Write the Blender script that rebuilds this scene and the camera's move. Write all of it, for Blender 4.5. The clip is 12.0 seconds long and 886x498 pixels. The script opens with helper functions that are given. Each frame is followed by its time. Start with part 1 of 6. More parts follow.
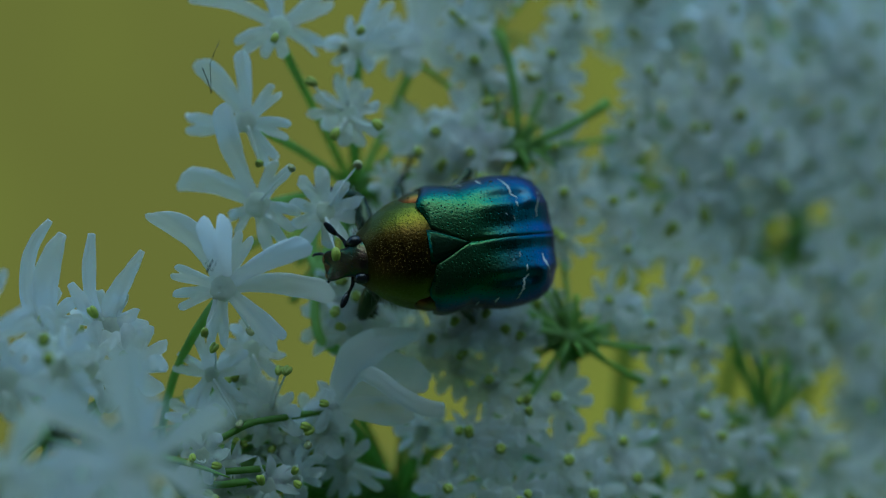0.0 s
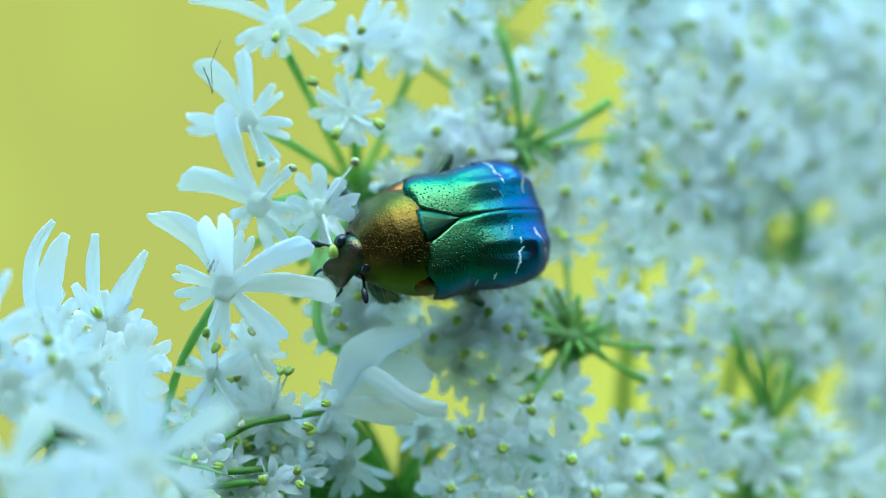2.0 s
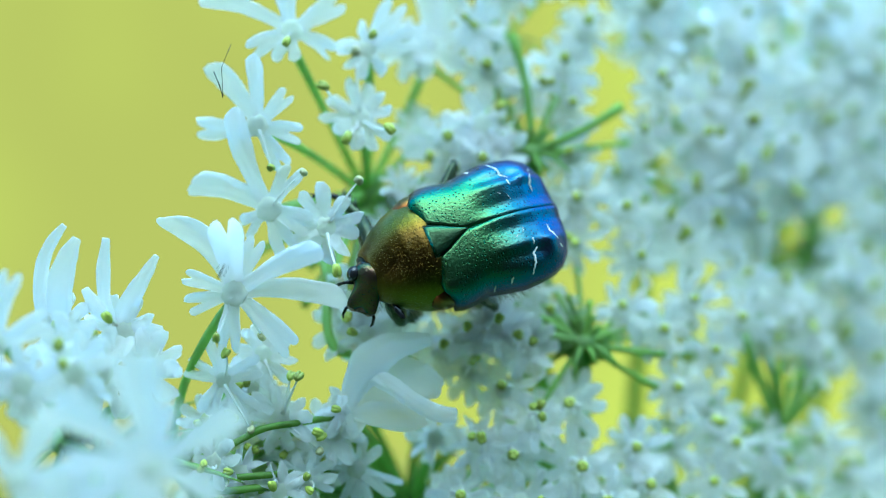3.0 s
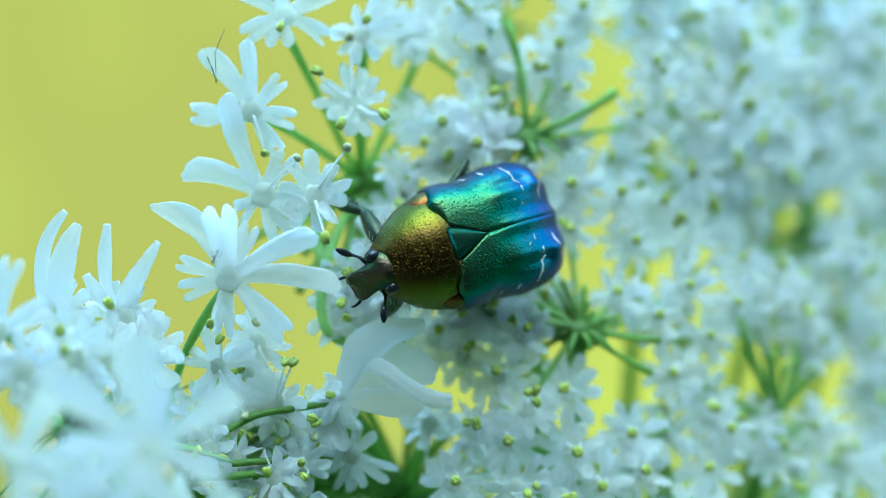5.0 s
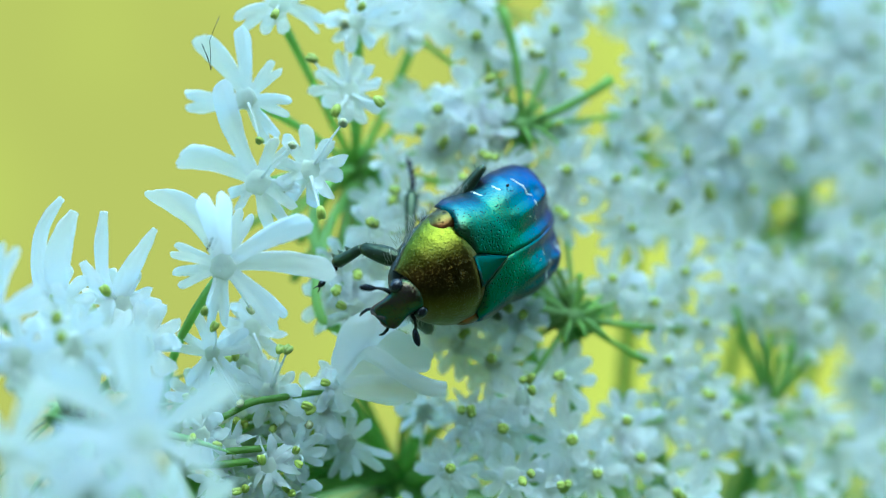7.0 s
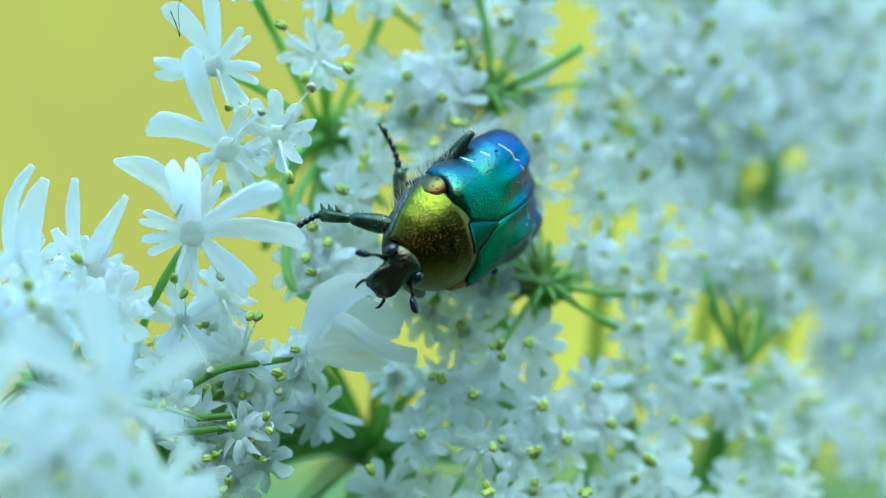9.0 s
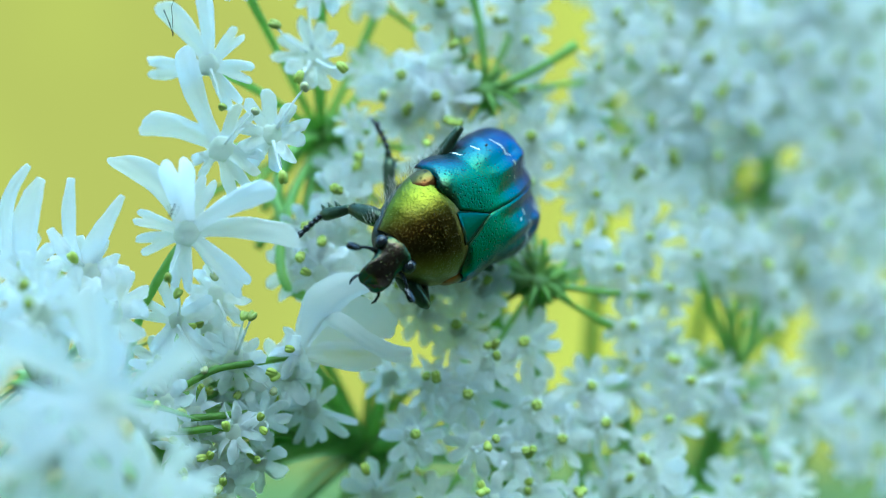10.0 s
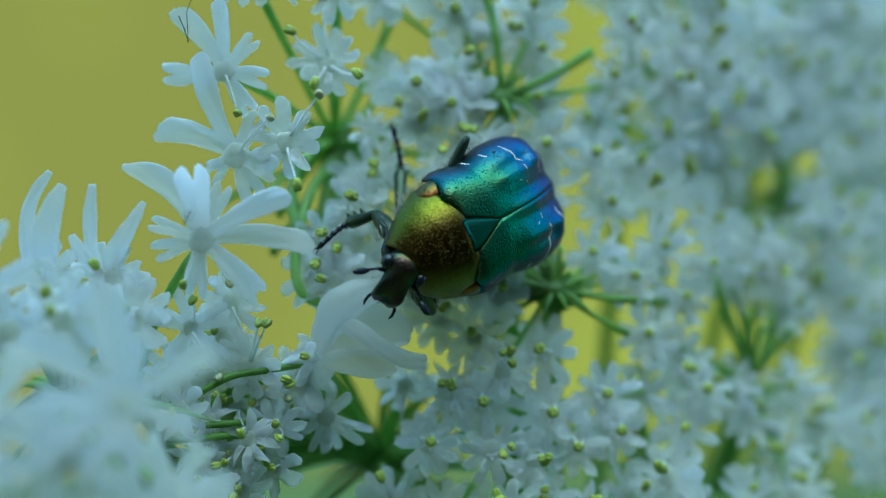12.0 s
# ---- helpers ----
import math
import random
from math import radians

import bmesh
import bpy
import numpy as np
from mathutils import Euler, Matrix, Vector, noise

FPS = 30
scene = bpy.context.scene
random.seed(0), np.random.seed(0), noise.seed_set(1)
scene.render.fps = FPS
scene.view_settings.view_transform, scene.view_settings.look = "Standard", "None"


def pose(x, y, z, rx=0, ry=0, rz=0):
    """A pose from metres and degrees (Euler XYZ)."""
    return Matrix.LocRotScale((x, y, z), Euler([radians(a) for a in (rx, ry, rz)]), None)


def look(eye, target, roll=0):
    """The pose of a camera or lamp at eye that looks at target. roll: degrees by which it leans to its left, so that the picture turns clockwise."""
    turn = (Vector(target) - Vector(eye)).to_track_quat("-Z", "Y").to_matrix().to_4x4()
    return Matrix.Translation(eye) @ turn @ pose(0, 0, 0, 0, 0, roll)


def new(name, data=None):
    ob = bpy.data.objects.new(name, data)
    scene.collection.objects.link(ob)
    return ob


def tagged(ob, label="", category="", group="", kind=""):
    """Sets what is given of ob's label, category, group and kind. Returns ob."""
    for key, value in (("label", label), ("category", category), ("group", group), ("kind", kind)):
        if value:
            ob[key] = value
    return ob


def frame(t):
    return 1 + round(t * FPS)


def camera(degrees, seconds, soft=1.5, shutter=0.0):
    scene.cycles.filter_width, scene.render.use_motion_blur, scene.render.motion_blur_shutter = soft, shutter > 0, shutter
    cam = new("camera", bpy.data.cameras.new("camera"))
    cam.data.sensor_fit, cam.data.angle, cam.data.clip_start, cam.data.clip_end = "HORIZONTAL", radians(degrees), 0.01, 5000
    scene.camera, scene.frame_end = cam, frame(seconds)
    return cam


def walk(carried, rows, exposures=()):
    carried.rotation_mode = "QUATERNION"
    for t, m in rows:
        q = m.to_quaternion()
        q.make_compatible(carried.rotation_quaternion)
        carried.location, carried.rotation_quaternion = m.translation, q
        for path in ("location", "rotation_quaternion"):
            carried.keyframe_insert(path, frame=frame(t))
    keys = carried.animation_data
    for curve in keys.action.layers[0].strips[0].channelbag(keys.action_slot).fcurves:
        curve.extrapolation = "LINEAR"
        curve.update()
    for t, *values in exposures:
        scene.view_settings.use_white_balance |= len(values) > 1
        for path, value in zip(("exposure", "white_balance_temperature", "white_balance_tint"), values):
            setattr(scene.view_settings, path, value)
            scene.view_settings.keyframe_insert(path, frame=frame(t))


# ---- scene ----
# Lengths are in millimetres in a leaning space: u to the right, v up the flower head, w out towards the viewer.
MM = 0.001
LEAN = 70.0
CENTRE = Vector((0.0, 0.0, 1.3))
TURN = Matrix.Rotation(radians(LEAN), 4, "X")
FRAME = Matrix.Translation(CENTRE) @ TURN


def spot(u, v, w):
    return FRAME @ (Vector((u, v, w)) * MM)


SLIDE = 0.3


def seat(u, v, w, roll):
    """The viewer w before the head, aimed at (u, v) on it: a small slide and, for the rest, a turn of the hand."""
    turn = Matrix.Rotation(-math.atan((1 - SLIDE) * u / w), 4, "Y") @ Matrix.Rotation(math.atan((1 - SLIDE) * v / w), 4, "X")
    return FRAME @ Matrix.Translation(Vector((SLIDE * u, SLIDE * v, w)) * MM) @ turn @ Matrix.Rotation(radians(roll), 4, "Z")


cam = camera(26.0, 12.0, soft=1.0)
cam.data.dof.use_dof = True
cam.data.dof.focus_distance = 0.1341
cam.data.dof.aperture_fstop = 11.0
PATH = [
    (0.0, seat(0.10, 0.44, 139.46, 0.13)),
    (0.5, seat(-0.00, 0.18, 139.24, 0.14)),
    (1.0, seat(0.03, -0.06, 139.06, 0.02)),
    (1.5, seat(0.00, 0.00, 138.60, 0.00)),
    (2.0, seat(-0.03, 0.40, 139.24, -0.01)),
    (2.5, seat(-0.37, 0.72, 139.00, 0.07)),
    (3.0, seat(-0.81, 0.78, 138.67, 0.14)),
    (5.0, seat(-0.41, -0.26, 138.37, 0.04)),
    (5.5, seat(0.08, -0.32, 138.20, 0.13)),
    (6.0, seat(0.08, -0.34, 138.18, 0.12)),
    (6.5, seat(-0.17, -0.53, 138.18, 0.13)),
    (8.5, seat(1.45, -3.43, 138.47, -0.10)),
    (9.0, seat(2.13, -3.54, 138.37, -0.06)),
    (9.5, seat(2.49, -3.45, 138.07, -0.02)),
    (10.0, seat(2.53, -3.60, 138.19, -0.16)),
    (10.5, seat(2.27, -3.84, 138.00, -0.17)),
    (11.0, seat(1.80, -4.03, 137.79, -0.32)),
    (11.5, seat(1.47, -3.77, 137.57, -0.44)),
    (12.0, seat(1.42, -3.11, 137.67, -0.13)),
]
FADE = [(0.0, -1.9), (0.2, -1.3), (0.5, -0.62), (0.8, -0.12), (1.0, 0.0), (11.5, 0.0), (11.7, -0.2), (12.0, -0.85)]
walk(cam, PATH, [(t, 2.25 + s, 4840, -21) for t, s in FADE])

# ---- sky and sun ----
world = bpy.data.worlds.new("sky")
scene.world = world
world.use_nodes = True
wn = world.node_tree.nodes
sky = wn.new("ShaderNodeTexSky")
sky.sky_type, sky.sun_disc = "NISHITA", False
sky.sun_elevation, sky.sun_rotation = radians(86), radians(60)
wn["Background"].inputs["Strength"].default_value = 0.15
world.node_tree.links.new(sky.outputs["Color"], wn["Background"].inputs["Color"])
sun = new("sun", bpy.data.lights.new("sun", "SUN"))
sun.data.energy, sun.data.angle, sun.data.color = 0.6, radians(60), (1.0, 0.98, 0.95)
sun.matrix_world = look((0.2, 0.12, 4.6), (0, 0, 1.3))

# ---- materials ----
def material(name, color, rough=0.5, metal=0.0, vary=0.15, scale=900.0, bump=0.15, bump_scale=4000.0, spec=0.5):
    """A material with colour variation at two scales and a fine relief, in object space."""
    m = bpy.data.materials.new(name)
    m.use_nodes = True
    t = m.node_tree
    n, ln, b = t.nodes, t.links, t.nodes["Principled BSDF"]
    b.inputs["Roughness"].default_value, b.inputs["Metallic"].default_value = rough, metal
    b.inputs["Specular IOR Level"].default_value = spec
    co = n.new("ShaderNodeTexCoord")
    big, small = n.new("ShaderNodeTexNoise"), n.new("ShaderNodeTexNoise")
    big.inputs["Scale"].default_value, small.inputs["Scale"].default_value = scale, scale * 5
    info = n.new("ShaderNodeObjectInfo")
    add = n.new("ShaderNodeMath")
    add.operation = "ADD"
    mul = n.new("ShaderNodeMath")
    mul.operation = "MULTIPLY_ADD"
    mul.inputs[1].default_value = 0.35
    ramp = n.new("ShaderNodeValToRGB")
    lo = [c * (1 - vary) for c in color]
    hi = [min(1.0, c * (1 + vary)) for c in color]
    ramp.color_ramp.elements[0].position, ramp.color_ramp.elements[1].position = 0.55, 1.15 - 0.2
    ramp.color_ramp.elements[0].color, ramp.color_ramp.elements[1].color = (*lo, 1), (*hi, 1)
    ln.new(co.outputs["Object"], big.inputs["Vector"])
    ln.new(co.outputs["Object"], small.inputs["Vector"])
    ln.new(info.outputs["Random"], mul.inputs[0])
    ln.new(big.outputs["Fac"], mul.inputs[2])
    ln.new(mul.outputs[0], add.inputs[0])
    half = n.new("ShaderNodeMath")
    half.operation = "MULTIPLY"
    half.inputs[1].default_value = 0.25
    ln.new(small.outputs["Fac"], half.inputs[0])
    ln.new(half.outputs[0], add.inputs[1])
    ln.new(add.outputs[0], ramp.inputs["Fac"])
    ln.new(ramp.outputs["Color"], b.inputs["Base Color"])
    bn, bt = n.new("ShaderNodeBump"), n.new("ShaderNodeTexNoise")
    bt.inputs["Scale"].default_value = bump_scale
    bn.inputs["Strength"].default_value, bn.inputs["Distance"].default_value = bump, 0.00006
    ln.new(co.outputs["Object"], bt.inputs["Vector"])
    ln.new(bt.outputs["Fac"], bn.inputs["Height"])
    ln.new(bn.outputs["Normal"], b.inputs["Normal"])
    return m


def leafy(m, color, share):
    """Lets light through: a share of the surface is translucent."""
    t = m.node_tree
    out, b = t.nodes["Material Output"], t.nodes["Principled BSDF"]
    tr, mix = t.nodes.new("ShaderNodeBsdfTranslucent"), t.nodes.new("ShaderNodeMixShader")
    tr.inputs["Color"].default_value = (*color, 1)
    mix.inputs["Fac"].default_value = share
    t.links.new(b.outputs[0], mix.inputs[1])
    t.links.new(tr.outputs[0], mix.inputs[2])
    t.links.new(mix.outputs[0], out.inputs["Surface"])
    return m


PETAL = leafy(material("petal_white", (0.90, 0.905, 0.905), 0.6, vary=0.06, scale=500, bump=0.35, bump_scale=2500, spec=0.2), (0.972, 0.972, 0.972), 0.84)
DISC = leafy(material("flower_disc", (0.88, 0.90, 0.80), 0.8, vary=0.08, scale=1200, bump=0.6, bump_scale=3500, spec=0.1), (0.95, 0.97, 0.86), 0.65)
FILAMENT = leafy(material("filament_white", (0.88, 0.89, 0.86), 0.45, vary=0.05), (0.95, 0.96, 0.93), 0.5)
ANTHER = material("anther_green", (0.37, 0.42, 0.06), 0.5, vary=0.3, scale=1500)
ANTHER_OLD = material("anther_old", (0.46, 0.45, 0.22), 0.6, vary=0.25, scale=1500)
STALK = leafy(material("stalk_green", (0.34, 0.50, 0.14), 0.5, vary=0.3, scale=350, bump=0.5, bump_scale=2500), (0.50, 0.69, 0.18), 0.5)
# Bract green made darker, with the shade inside the head put into the colour.
BRACT_SHADED = leafy(material("bract_shaded_green", (0.20, 0.34, 0.05), 0.55, vary=0.45, scale=350, bump=0.5, bump_scale=2500), (0.34, 0.52, 0.06), 0.35)
SEED = material("ovary_green", (0.30, 0.42, 0.16), 0.5, vary=0.3, scale=1500)


def beetle_skin(name, mid, side, back, rough=0.25, pits=1500.0, pit=0.5, metal=0.45, film=385.0, share=1.0, deep=0.00025, dots=0.25, edge=(2.2, 5.6), rear=(3.6, 9.6), tone=0.2):
    """Metallic wing case: slant-angle sheen painted as a drift to side and back colours, with fine pits."""
    m = bpy.data.materials.new(name)
    m.use_nodes = True
    t = m.node_tree
    n, ln, b = t.nodes, t.links, t.nodes["Principled BSDF"]
    b.inputs["Roughness"].default_value, b.inputs["Metallic"].default_value = rough, 1.0
    shell = n.new("ShaderNodeBsdfPrincipled")
    shell.inputs["Base Color"].default_value, shell.inputs["Roughness"].default_value = (0.004, 0.005, 0.004, 1), rough * 0.9
    shell.inputs["IOR"].default_value = 2.35
    shell.inputs["Thin Film Thickness"].default_value, shell.inputs["Thin Film IOR"].default_value = film, 1.18
    both = n.new("ShaderNodeMixShader")
    both.inputs["Fac"].default_value = metal
    ln.new(shell.outputs[0], both.inputs[1])
    ln.new(b.outputs[0], both.inputs[2])
    ln.new(both.outputs[0], n["Material Output"].inputs["Surface"])
    co, sep = n.new("ShaderNodeTexCoord"), n.new("ShaderNodeSeparateXYZ")
    ln.new(co.outputs["Object"], sep.inputs[0])
    ab = n.new("ShaderNodeMath")
    ab.operation = "ABSOLUTE"
    ln.new(sep.outputs["Y"], ab.inputs[0])
    noise_t = n.new("ShaderNodeTexNoise")
    noise_t.inputs["Scale"].default_value = 700
    ln.new(co.outputs["Object"], noise_t.inputs["Vector"])

    def grade(value, lo, hi, wob):
        r = n.new("ShaderNodeMapRange")
        r.interpolation_type = "SMOOTHSTEP"
        r.inputs["From Min"].default_value, r.inputs["From Max"].default_value = lo * MM, hi * MM
        w = n.new("ShaderNodeMath")
        w.operation = "MULTIPLY_ADD"
        w.inputs[1].default_value = wob * MM
        ln.new(noise_t.outputs["Fac"], w.inputs[0])
        ln.new(value, w.inputs[2])
        ln.new(w.outputs[0], r.inputs["Value"])
        return r.outputs["Result"]

    m1, m2 = n.new("ShaderNodeMix"), n.new("ShaderNodeMix")
    for q in (m1, m2):
        q.data_type = "RGBA"
    m1.inputs["A"].default_value, m1.inputs["B"].default_value = (*mid, 1), (*side, 1)
    ln.new(grade(ab.outputs[0], *edge, 1.0), m1.inputs["Factor"])
    neg = n.new("ShaderNodeMath")
    neg.operation = "MULTIPLY"
    neg.inputs[1].default_value = -1
    ln.new(sep.outputs["X"], neg.inputs[0])
    ln.new(grade(neg.outputs[0], *rear, 1.0), m2.inputs["Factor"])
    ln.new(m1.outputs["Result"], m2.inputs["A"])
    m2.inputs["B"].default_value = (*back, 1)
    # Pit shade is painted in: tone below 1 darkens, above 1 adds a glint.
    dot = n.new("ShaderNodeMapRange")
    dot.inputs["From Min"].default_value, dot.inputs["From Max"].default_value = dots * 0.5, dots
    dot.inputs["To Min"].default_value = tone
    dark = n.new("ShaderNodeMix")
    dark.data_type, dark.blend_type = "RGBA", "MULTIPLY"
    dark.inputs["Factor"].default_value = 1.0
    ln.new(m2.outputs["Result"], dark.inputs["A"])
    ln.new(dot.outputs["Result"], dark.inputs["B"])
    gloss = n.new("ShaderNodeMath")
    gloss.operation = "MULTIPLY"
    gloss.inputs[1].default_value = 0.5
    gloss.use_clamp = True
    ln.new(dot.outputs["Result"], gloss.inputs[0])
    ln.new(gloss.outputs[0], shell.inputs["Specular IOR Level"])
    ln.new(dark.outputs["Result"], b.inputs["Base Color"])
    v, fine, add = n.new("ShaderNodeTexVoronoi"), n.new("ShaderNodeTexNoise"), n.new("ShaderNodeMath")
    v.inputs["Scale"].default_value, fine.inputs["Scale"].default_value = pits, 5000
    lim = n.new("ShaderNodeMath")
    lim.operation = "MINIMUM"
    lim.inputs[1].default_value = dots
    ln.new(co.outputs["Object"], v.inputs["Vector"])
    ln.new(co.outputs["Object"], fine.inputs["Vector"])
    pick, far, here = n.new("ShaderNodeSeparateColor"), n.new("ShaderNodeMath"), n.new("ShaderNodeMath")
    ln.new(v.outputs["Color"], pick.inputs[0])
    far.operation, here.operation = "GREATER_THAN", "ADD"
    far.inputs[1].default_value = share
    ln.new(pick.outputs[0], far.inputs[0])
    ln.new(v.outputs["Distance"], here.inputs[0])
    ln.new(far.outputs[0], here.inputs[1])
    ln.new(here.outputs[0], lim.inputs[0])
    ln.new(here.outputs[0], dot.inputs["Value"])
    add.operation = "MULTIPLY_ADD"
    add.inputs[1].default_value = 0.25
    ln.new(fine.outputs["Fac"], add.inputs[0])
    ln.new(lim.outputs[0], add.inputs[2])
    bn = n.new("ShaderNodeBump")
    bn.inputs["Strength"].default_value, bn.inputs["Distance"].default_value = pit, deep
    ln.new(add.outputs[0], bn.inputs["Height"])
    ln.new(bn.outputs["Normal"], b.inputs["Normal"])
    ln.new(bn.outputs["Normal"], shell.inputs["Normal"])
    return m


# Blue sky sheen of slanted surfaces is painted into the side and back colours.
ELYTRON = beetle_skin("wing_case_green", (0.018, 0.18, 0.042), (0.012, 0.09, 0.14), (0.013, 0.07, 0.31), 0.40, pits=4600, pit=0.6, metal=0.5, film=536, share=0.6, dots=0.32, edge=(3.3, 4.9), rear=(3.6, 9.3))
# Gold-green sides stand for slant sheen; the bright pits are painted glints of sky.
PRONOTUM = beetle_skin("pronotum_gold", (0.10, 0.055, 0.001), (0.125, 0.135, 0.001), (0.09, 0.10, 0.002), 0.30, pits=8200, pit=0.7, metal=0.88, film=550, share=0.6, deep=0.00018, dots=0.36, edge=(1.5, 3.8), tone=1.3)
SCUTELLUM = beetle_skin("scutellum_green", (0.015, 0.15, 0.05), (0.02, 0.16, 0.08), (0.02, 0.16, 0.08), 0.4, film=532, pit=0.3, share=0.3)
HEAD = beetle_skin("head_bronze", (0.085, 0.05, 0.010), (0.04, 0.05, 0.015), (0.045, 0.06, 0.015), 0.36, pits=5200, pit=0.7, metal=0.55, film=560, dots=0.3, share=0.6, edge=(0.5, 1.3), tone=0.7)
COPPER = beetle_skin("copper", (0.24, 0.07, 0.012), (0.12, 0.10, 0.02), (0.1, 0.12, 0.02), 0.40, film=575, metal=0.9, edge=(3.9, 4.6))
LEG = material("leg_bronze_green", (0.045, 0.06, 0.03), 0.32, metal=0.7, vary=0.4, scale=900, bump=0.5, bump_scale=5000)
BELLY = material("belly_dark", (0.03, 0.035, 0.03), 0.4, metal=0.4, vary=0.4, scale=900, bump=0.6)
BLACK = material("horn_black", (0.012, 0.012, 0.014), 0.25, vary=0.3)
MARK = material("white_scale", (0.75, 0.74, 0.70), 0.7, vary=0.15, scale=2500, bump=0.8, bump_scale=7000)
HAIR = material("pale_hair", (0.36, 0.34, 0.27), 0.6, vary=0.2)

# ---- building blocks ----
def part(name, bm, mat, parent=None, label="", m=None, smooth=True):
    """Links a bmesh, given in millimetres, as one mesh object under a thing or a part."""
    return hang(name, mesh_of(name, bm, mat, smooth), parent, label, m)


def mesh_of(name, bm, mat, smooth=True):
    bm.normal_update()
    bmesh.ops.scale(bm, vec=(MM, MM, MM), verts=bm.verts)
    me = bpy.data.meshes.new(name)
    bm.to_mesh(me)
    bm.free()
    for x in (mat if isinstance(mat, (list, tuple)) else (mat,)):
        me.materials.append(x)
    if smooth:
        me.polygons.foreach_set("use_smooth", [True] * len(me.polygons))
    return me


def hang(name, me, parent=None, label="", m=None):
    ob = new(name, me)
    ob.parent = parent
    if m is not None:
        ob.matrix_basis = m
    if label:
        ob["label"] = label
    return ob


def grid(bm, rows, closed=False, cap=False, mat=0):
    """Faces over rows of points; closed joins each row's end to its start."""
    vs = [[bm.verts.new(p) for p in r] for r in rows]
    k = len(vs[0])
    for a, b in zip(vs, vs[1:]):
        for i in range(k if closed else k - 1):
            j = (i + 1) % k
            f = bm.faces.new((a[i], a[j], b[j], b[i]))
            f.material_index = mat
    if cap:
        bm.faces.new(vs[0][::-1]).material_index = mat
        bm.faces.new(vs[-1]).material_index = mat
    return vs


def tube(bm, pts, radii, sides=8, mat=0):
    """A tapered tube along points."""
    pts = [Vector(p) for p in pts]
    rows = []
    side = None
    for i, p in enumerate(pts):
        d = (pts[min(i + 1, len(pts) - 1)] - pts[max(i - 1, 0)]).normalized()
        side = d.orthogonal().normalized() if side is None else (side - d * side.dot(d)).normalized()
        up = d.cross(side)
        r = radii[i] if isinstance(radii, (list, tuple)) else radii
        rows.append([p + r * (math.cos(a) * side + math.sin(a) * up) for a in [2 * math.pi * k / sides for k in range(sides)]])
    grid(bm, rows, closed=True, cap=True, mat=mat)


def blob(bm, at, size, axis=None, seg=8, rings=6, mat=0, rough=0.0):
    """A rounded lump with half-axes size."""
    m = Matrix.Identity(3) if axis is None else Vector(axis).to_track_quat("X", "Z").to_matrix()
    rows = []
    for i in range(rings + 1):
        a = math.pi * (0.02 + 0.96 * i / rings)
        row = []
        for k in range(seg):
            b = 2 * math.pi * k / seg
            q = Vector((math.cos(a), math.sin(a) * math.cos(b), math.sin(a) * math.sin(b)))
            q *= 1 + rough * noise.noise(q * 2.3 + Vector(at))
            row.append(Vector(at) + m @ Vector((q.x * size[0], q.y * size[1], q.z * size[2])))
        rows.append(row)
    grid(bm, rows, closed=True, cap=True, mat=mat)


def smooth01(x):
    x = min(1.0, max(0.0, x))
    return x * x * (3 - 2 * x)


# ---- ground and distance ----
def ground_sheet():
    mat = material("meadow_ground", (0.09, 0.14, 0.045), 0.9, vary=0.5, scale=3.0, bump=0.5, bump_scale=40)
    bm = bmesh.new()
    n = 60
    rows = []
    for i in range(n + 1):
        row = []
        for j in range(n + 1):
            a, b = (2 * i / n - 1), (2 * j / n - 1)
            x, y = 400 * a * abs(a) ** 2, 400 * b * abs(b) ** 2
            z = 0.06 * noise.noise(Vector((x * 0.7, y * 0.7, 0))) if math.hypot(x, y) > 0.5 else 0.0
            row.append((x * 1000, y * 1000, z * 1000))
        rows.append(row)
    grid(bm, rows)
    bmesh.ops.reverse_faces(bm, faces=bm.faces)
    tagged(part("ground", bm, mat), "green summer meadow ground under the flower head", "ground", kind="structure")


def glowing_backdrop():
    m = bpy.data.materials.new("glowing_meadow")
    m.use_nodes = True
    t = m.node_tree
    n, ln = t.nodes, t.links
    n.remove(n["Principled BSDF"])
    # The sheet glows by itself; sunlight on the meadow is put into its colour.
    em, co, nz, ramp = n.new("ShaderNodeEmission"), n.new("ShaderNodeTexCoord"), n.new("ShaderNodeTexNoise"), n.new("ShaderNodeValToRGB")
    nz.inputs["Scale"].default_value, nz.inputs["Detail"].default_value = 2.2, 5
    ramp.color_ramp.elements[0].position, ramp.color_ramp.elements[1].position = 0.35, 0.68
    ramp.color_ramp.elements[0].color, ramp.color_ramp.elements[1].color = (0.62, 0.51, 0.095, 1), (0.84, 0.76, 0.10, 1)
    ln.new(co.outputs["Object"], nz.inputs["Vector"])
    # The painted glow grows brighter towards the right.
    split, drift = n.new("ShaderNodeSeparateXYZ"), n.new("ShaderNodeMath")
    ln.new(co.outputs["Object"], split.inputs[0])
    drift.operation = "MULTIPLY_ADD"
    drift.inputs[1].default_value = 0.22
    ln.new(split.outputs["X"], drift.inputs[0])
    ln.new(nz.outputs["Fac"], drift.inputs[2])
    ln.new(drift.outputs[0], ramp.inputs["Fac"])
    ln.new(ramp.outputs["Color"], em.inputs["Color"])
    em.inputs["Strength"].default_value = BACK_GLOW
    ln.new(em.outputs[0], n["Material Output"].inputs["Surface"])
    bm = bmesh.new()
    rows = []
    for i in range(13):
        z = -60 + 2100 * i / 12
        rows.append([(3600 * math.sin(a), 2600 * math.cos(a) - 100 + 0.15 * z, z) for a in [radians(-75 + 150 * k / 24) for k in range(25)]])
    grid(bm, rows)
    tagged(part("backdrop", bm, m), "far yellow-green meadow on a glowing sheet with sunlight painted in, wholly out of focus", "meadow", kind="structure")


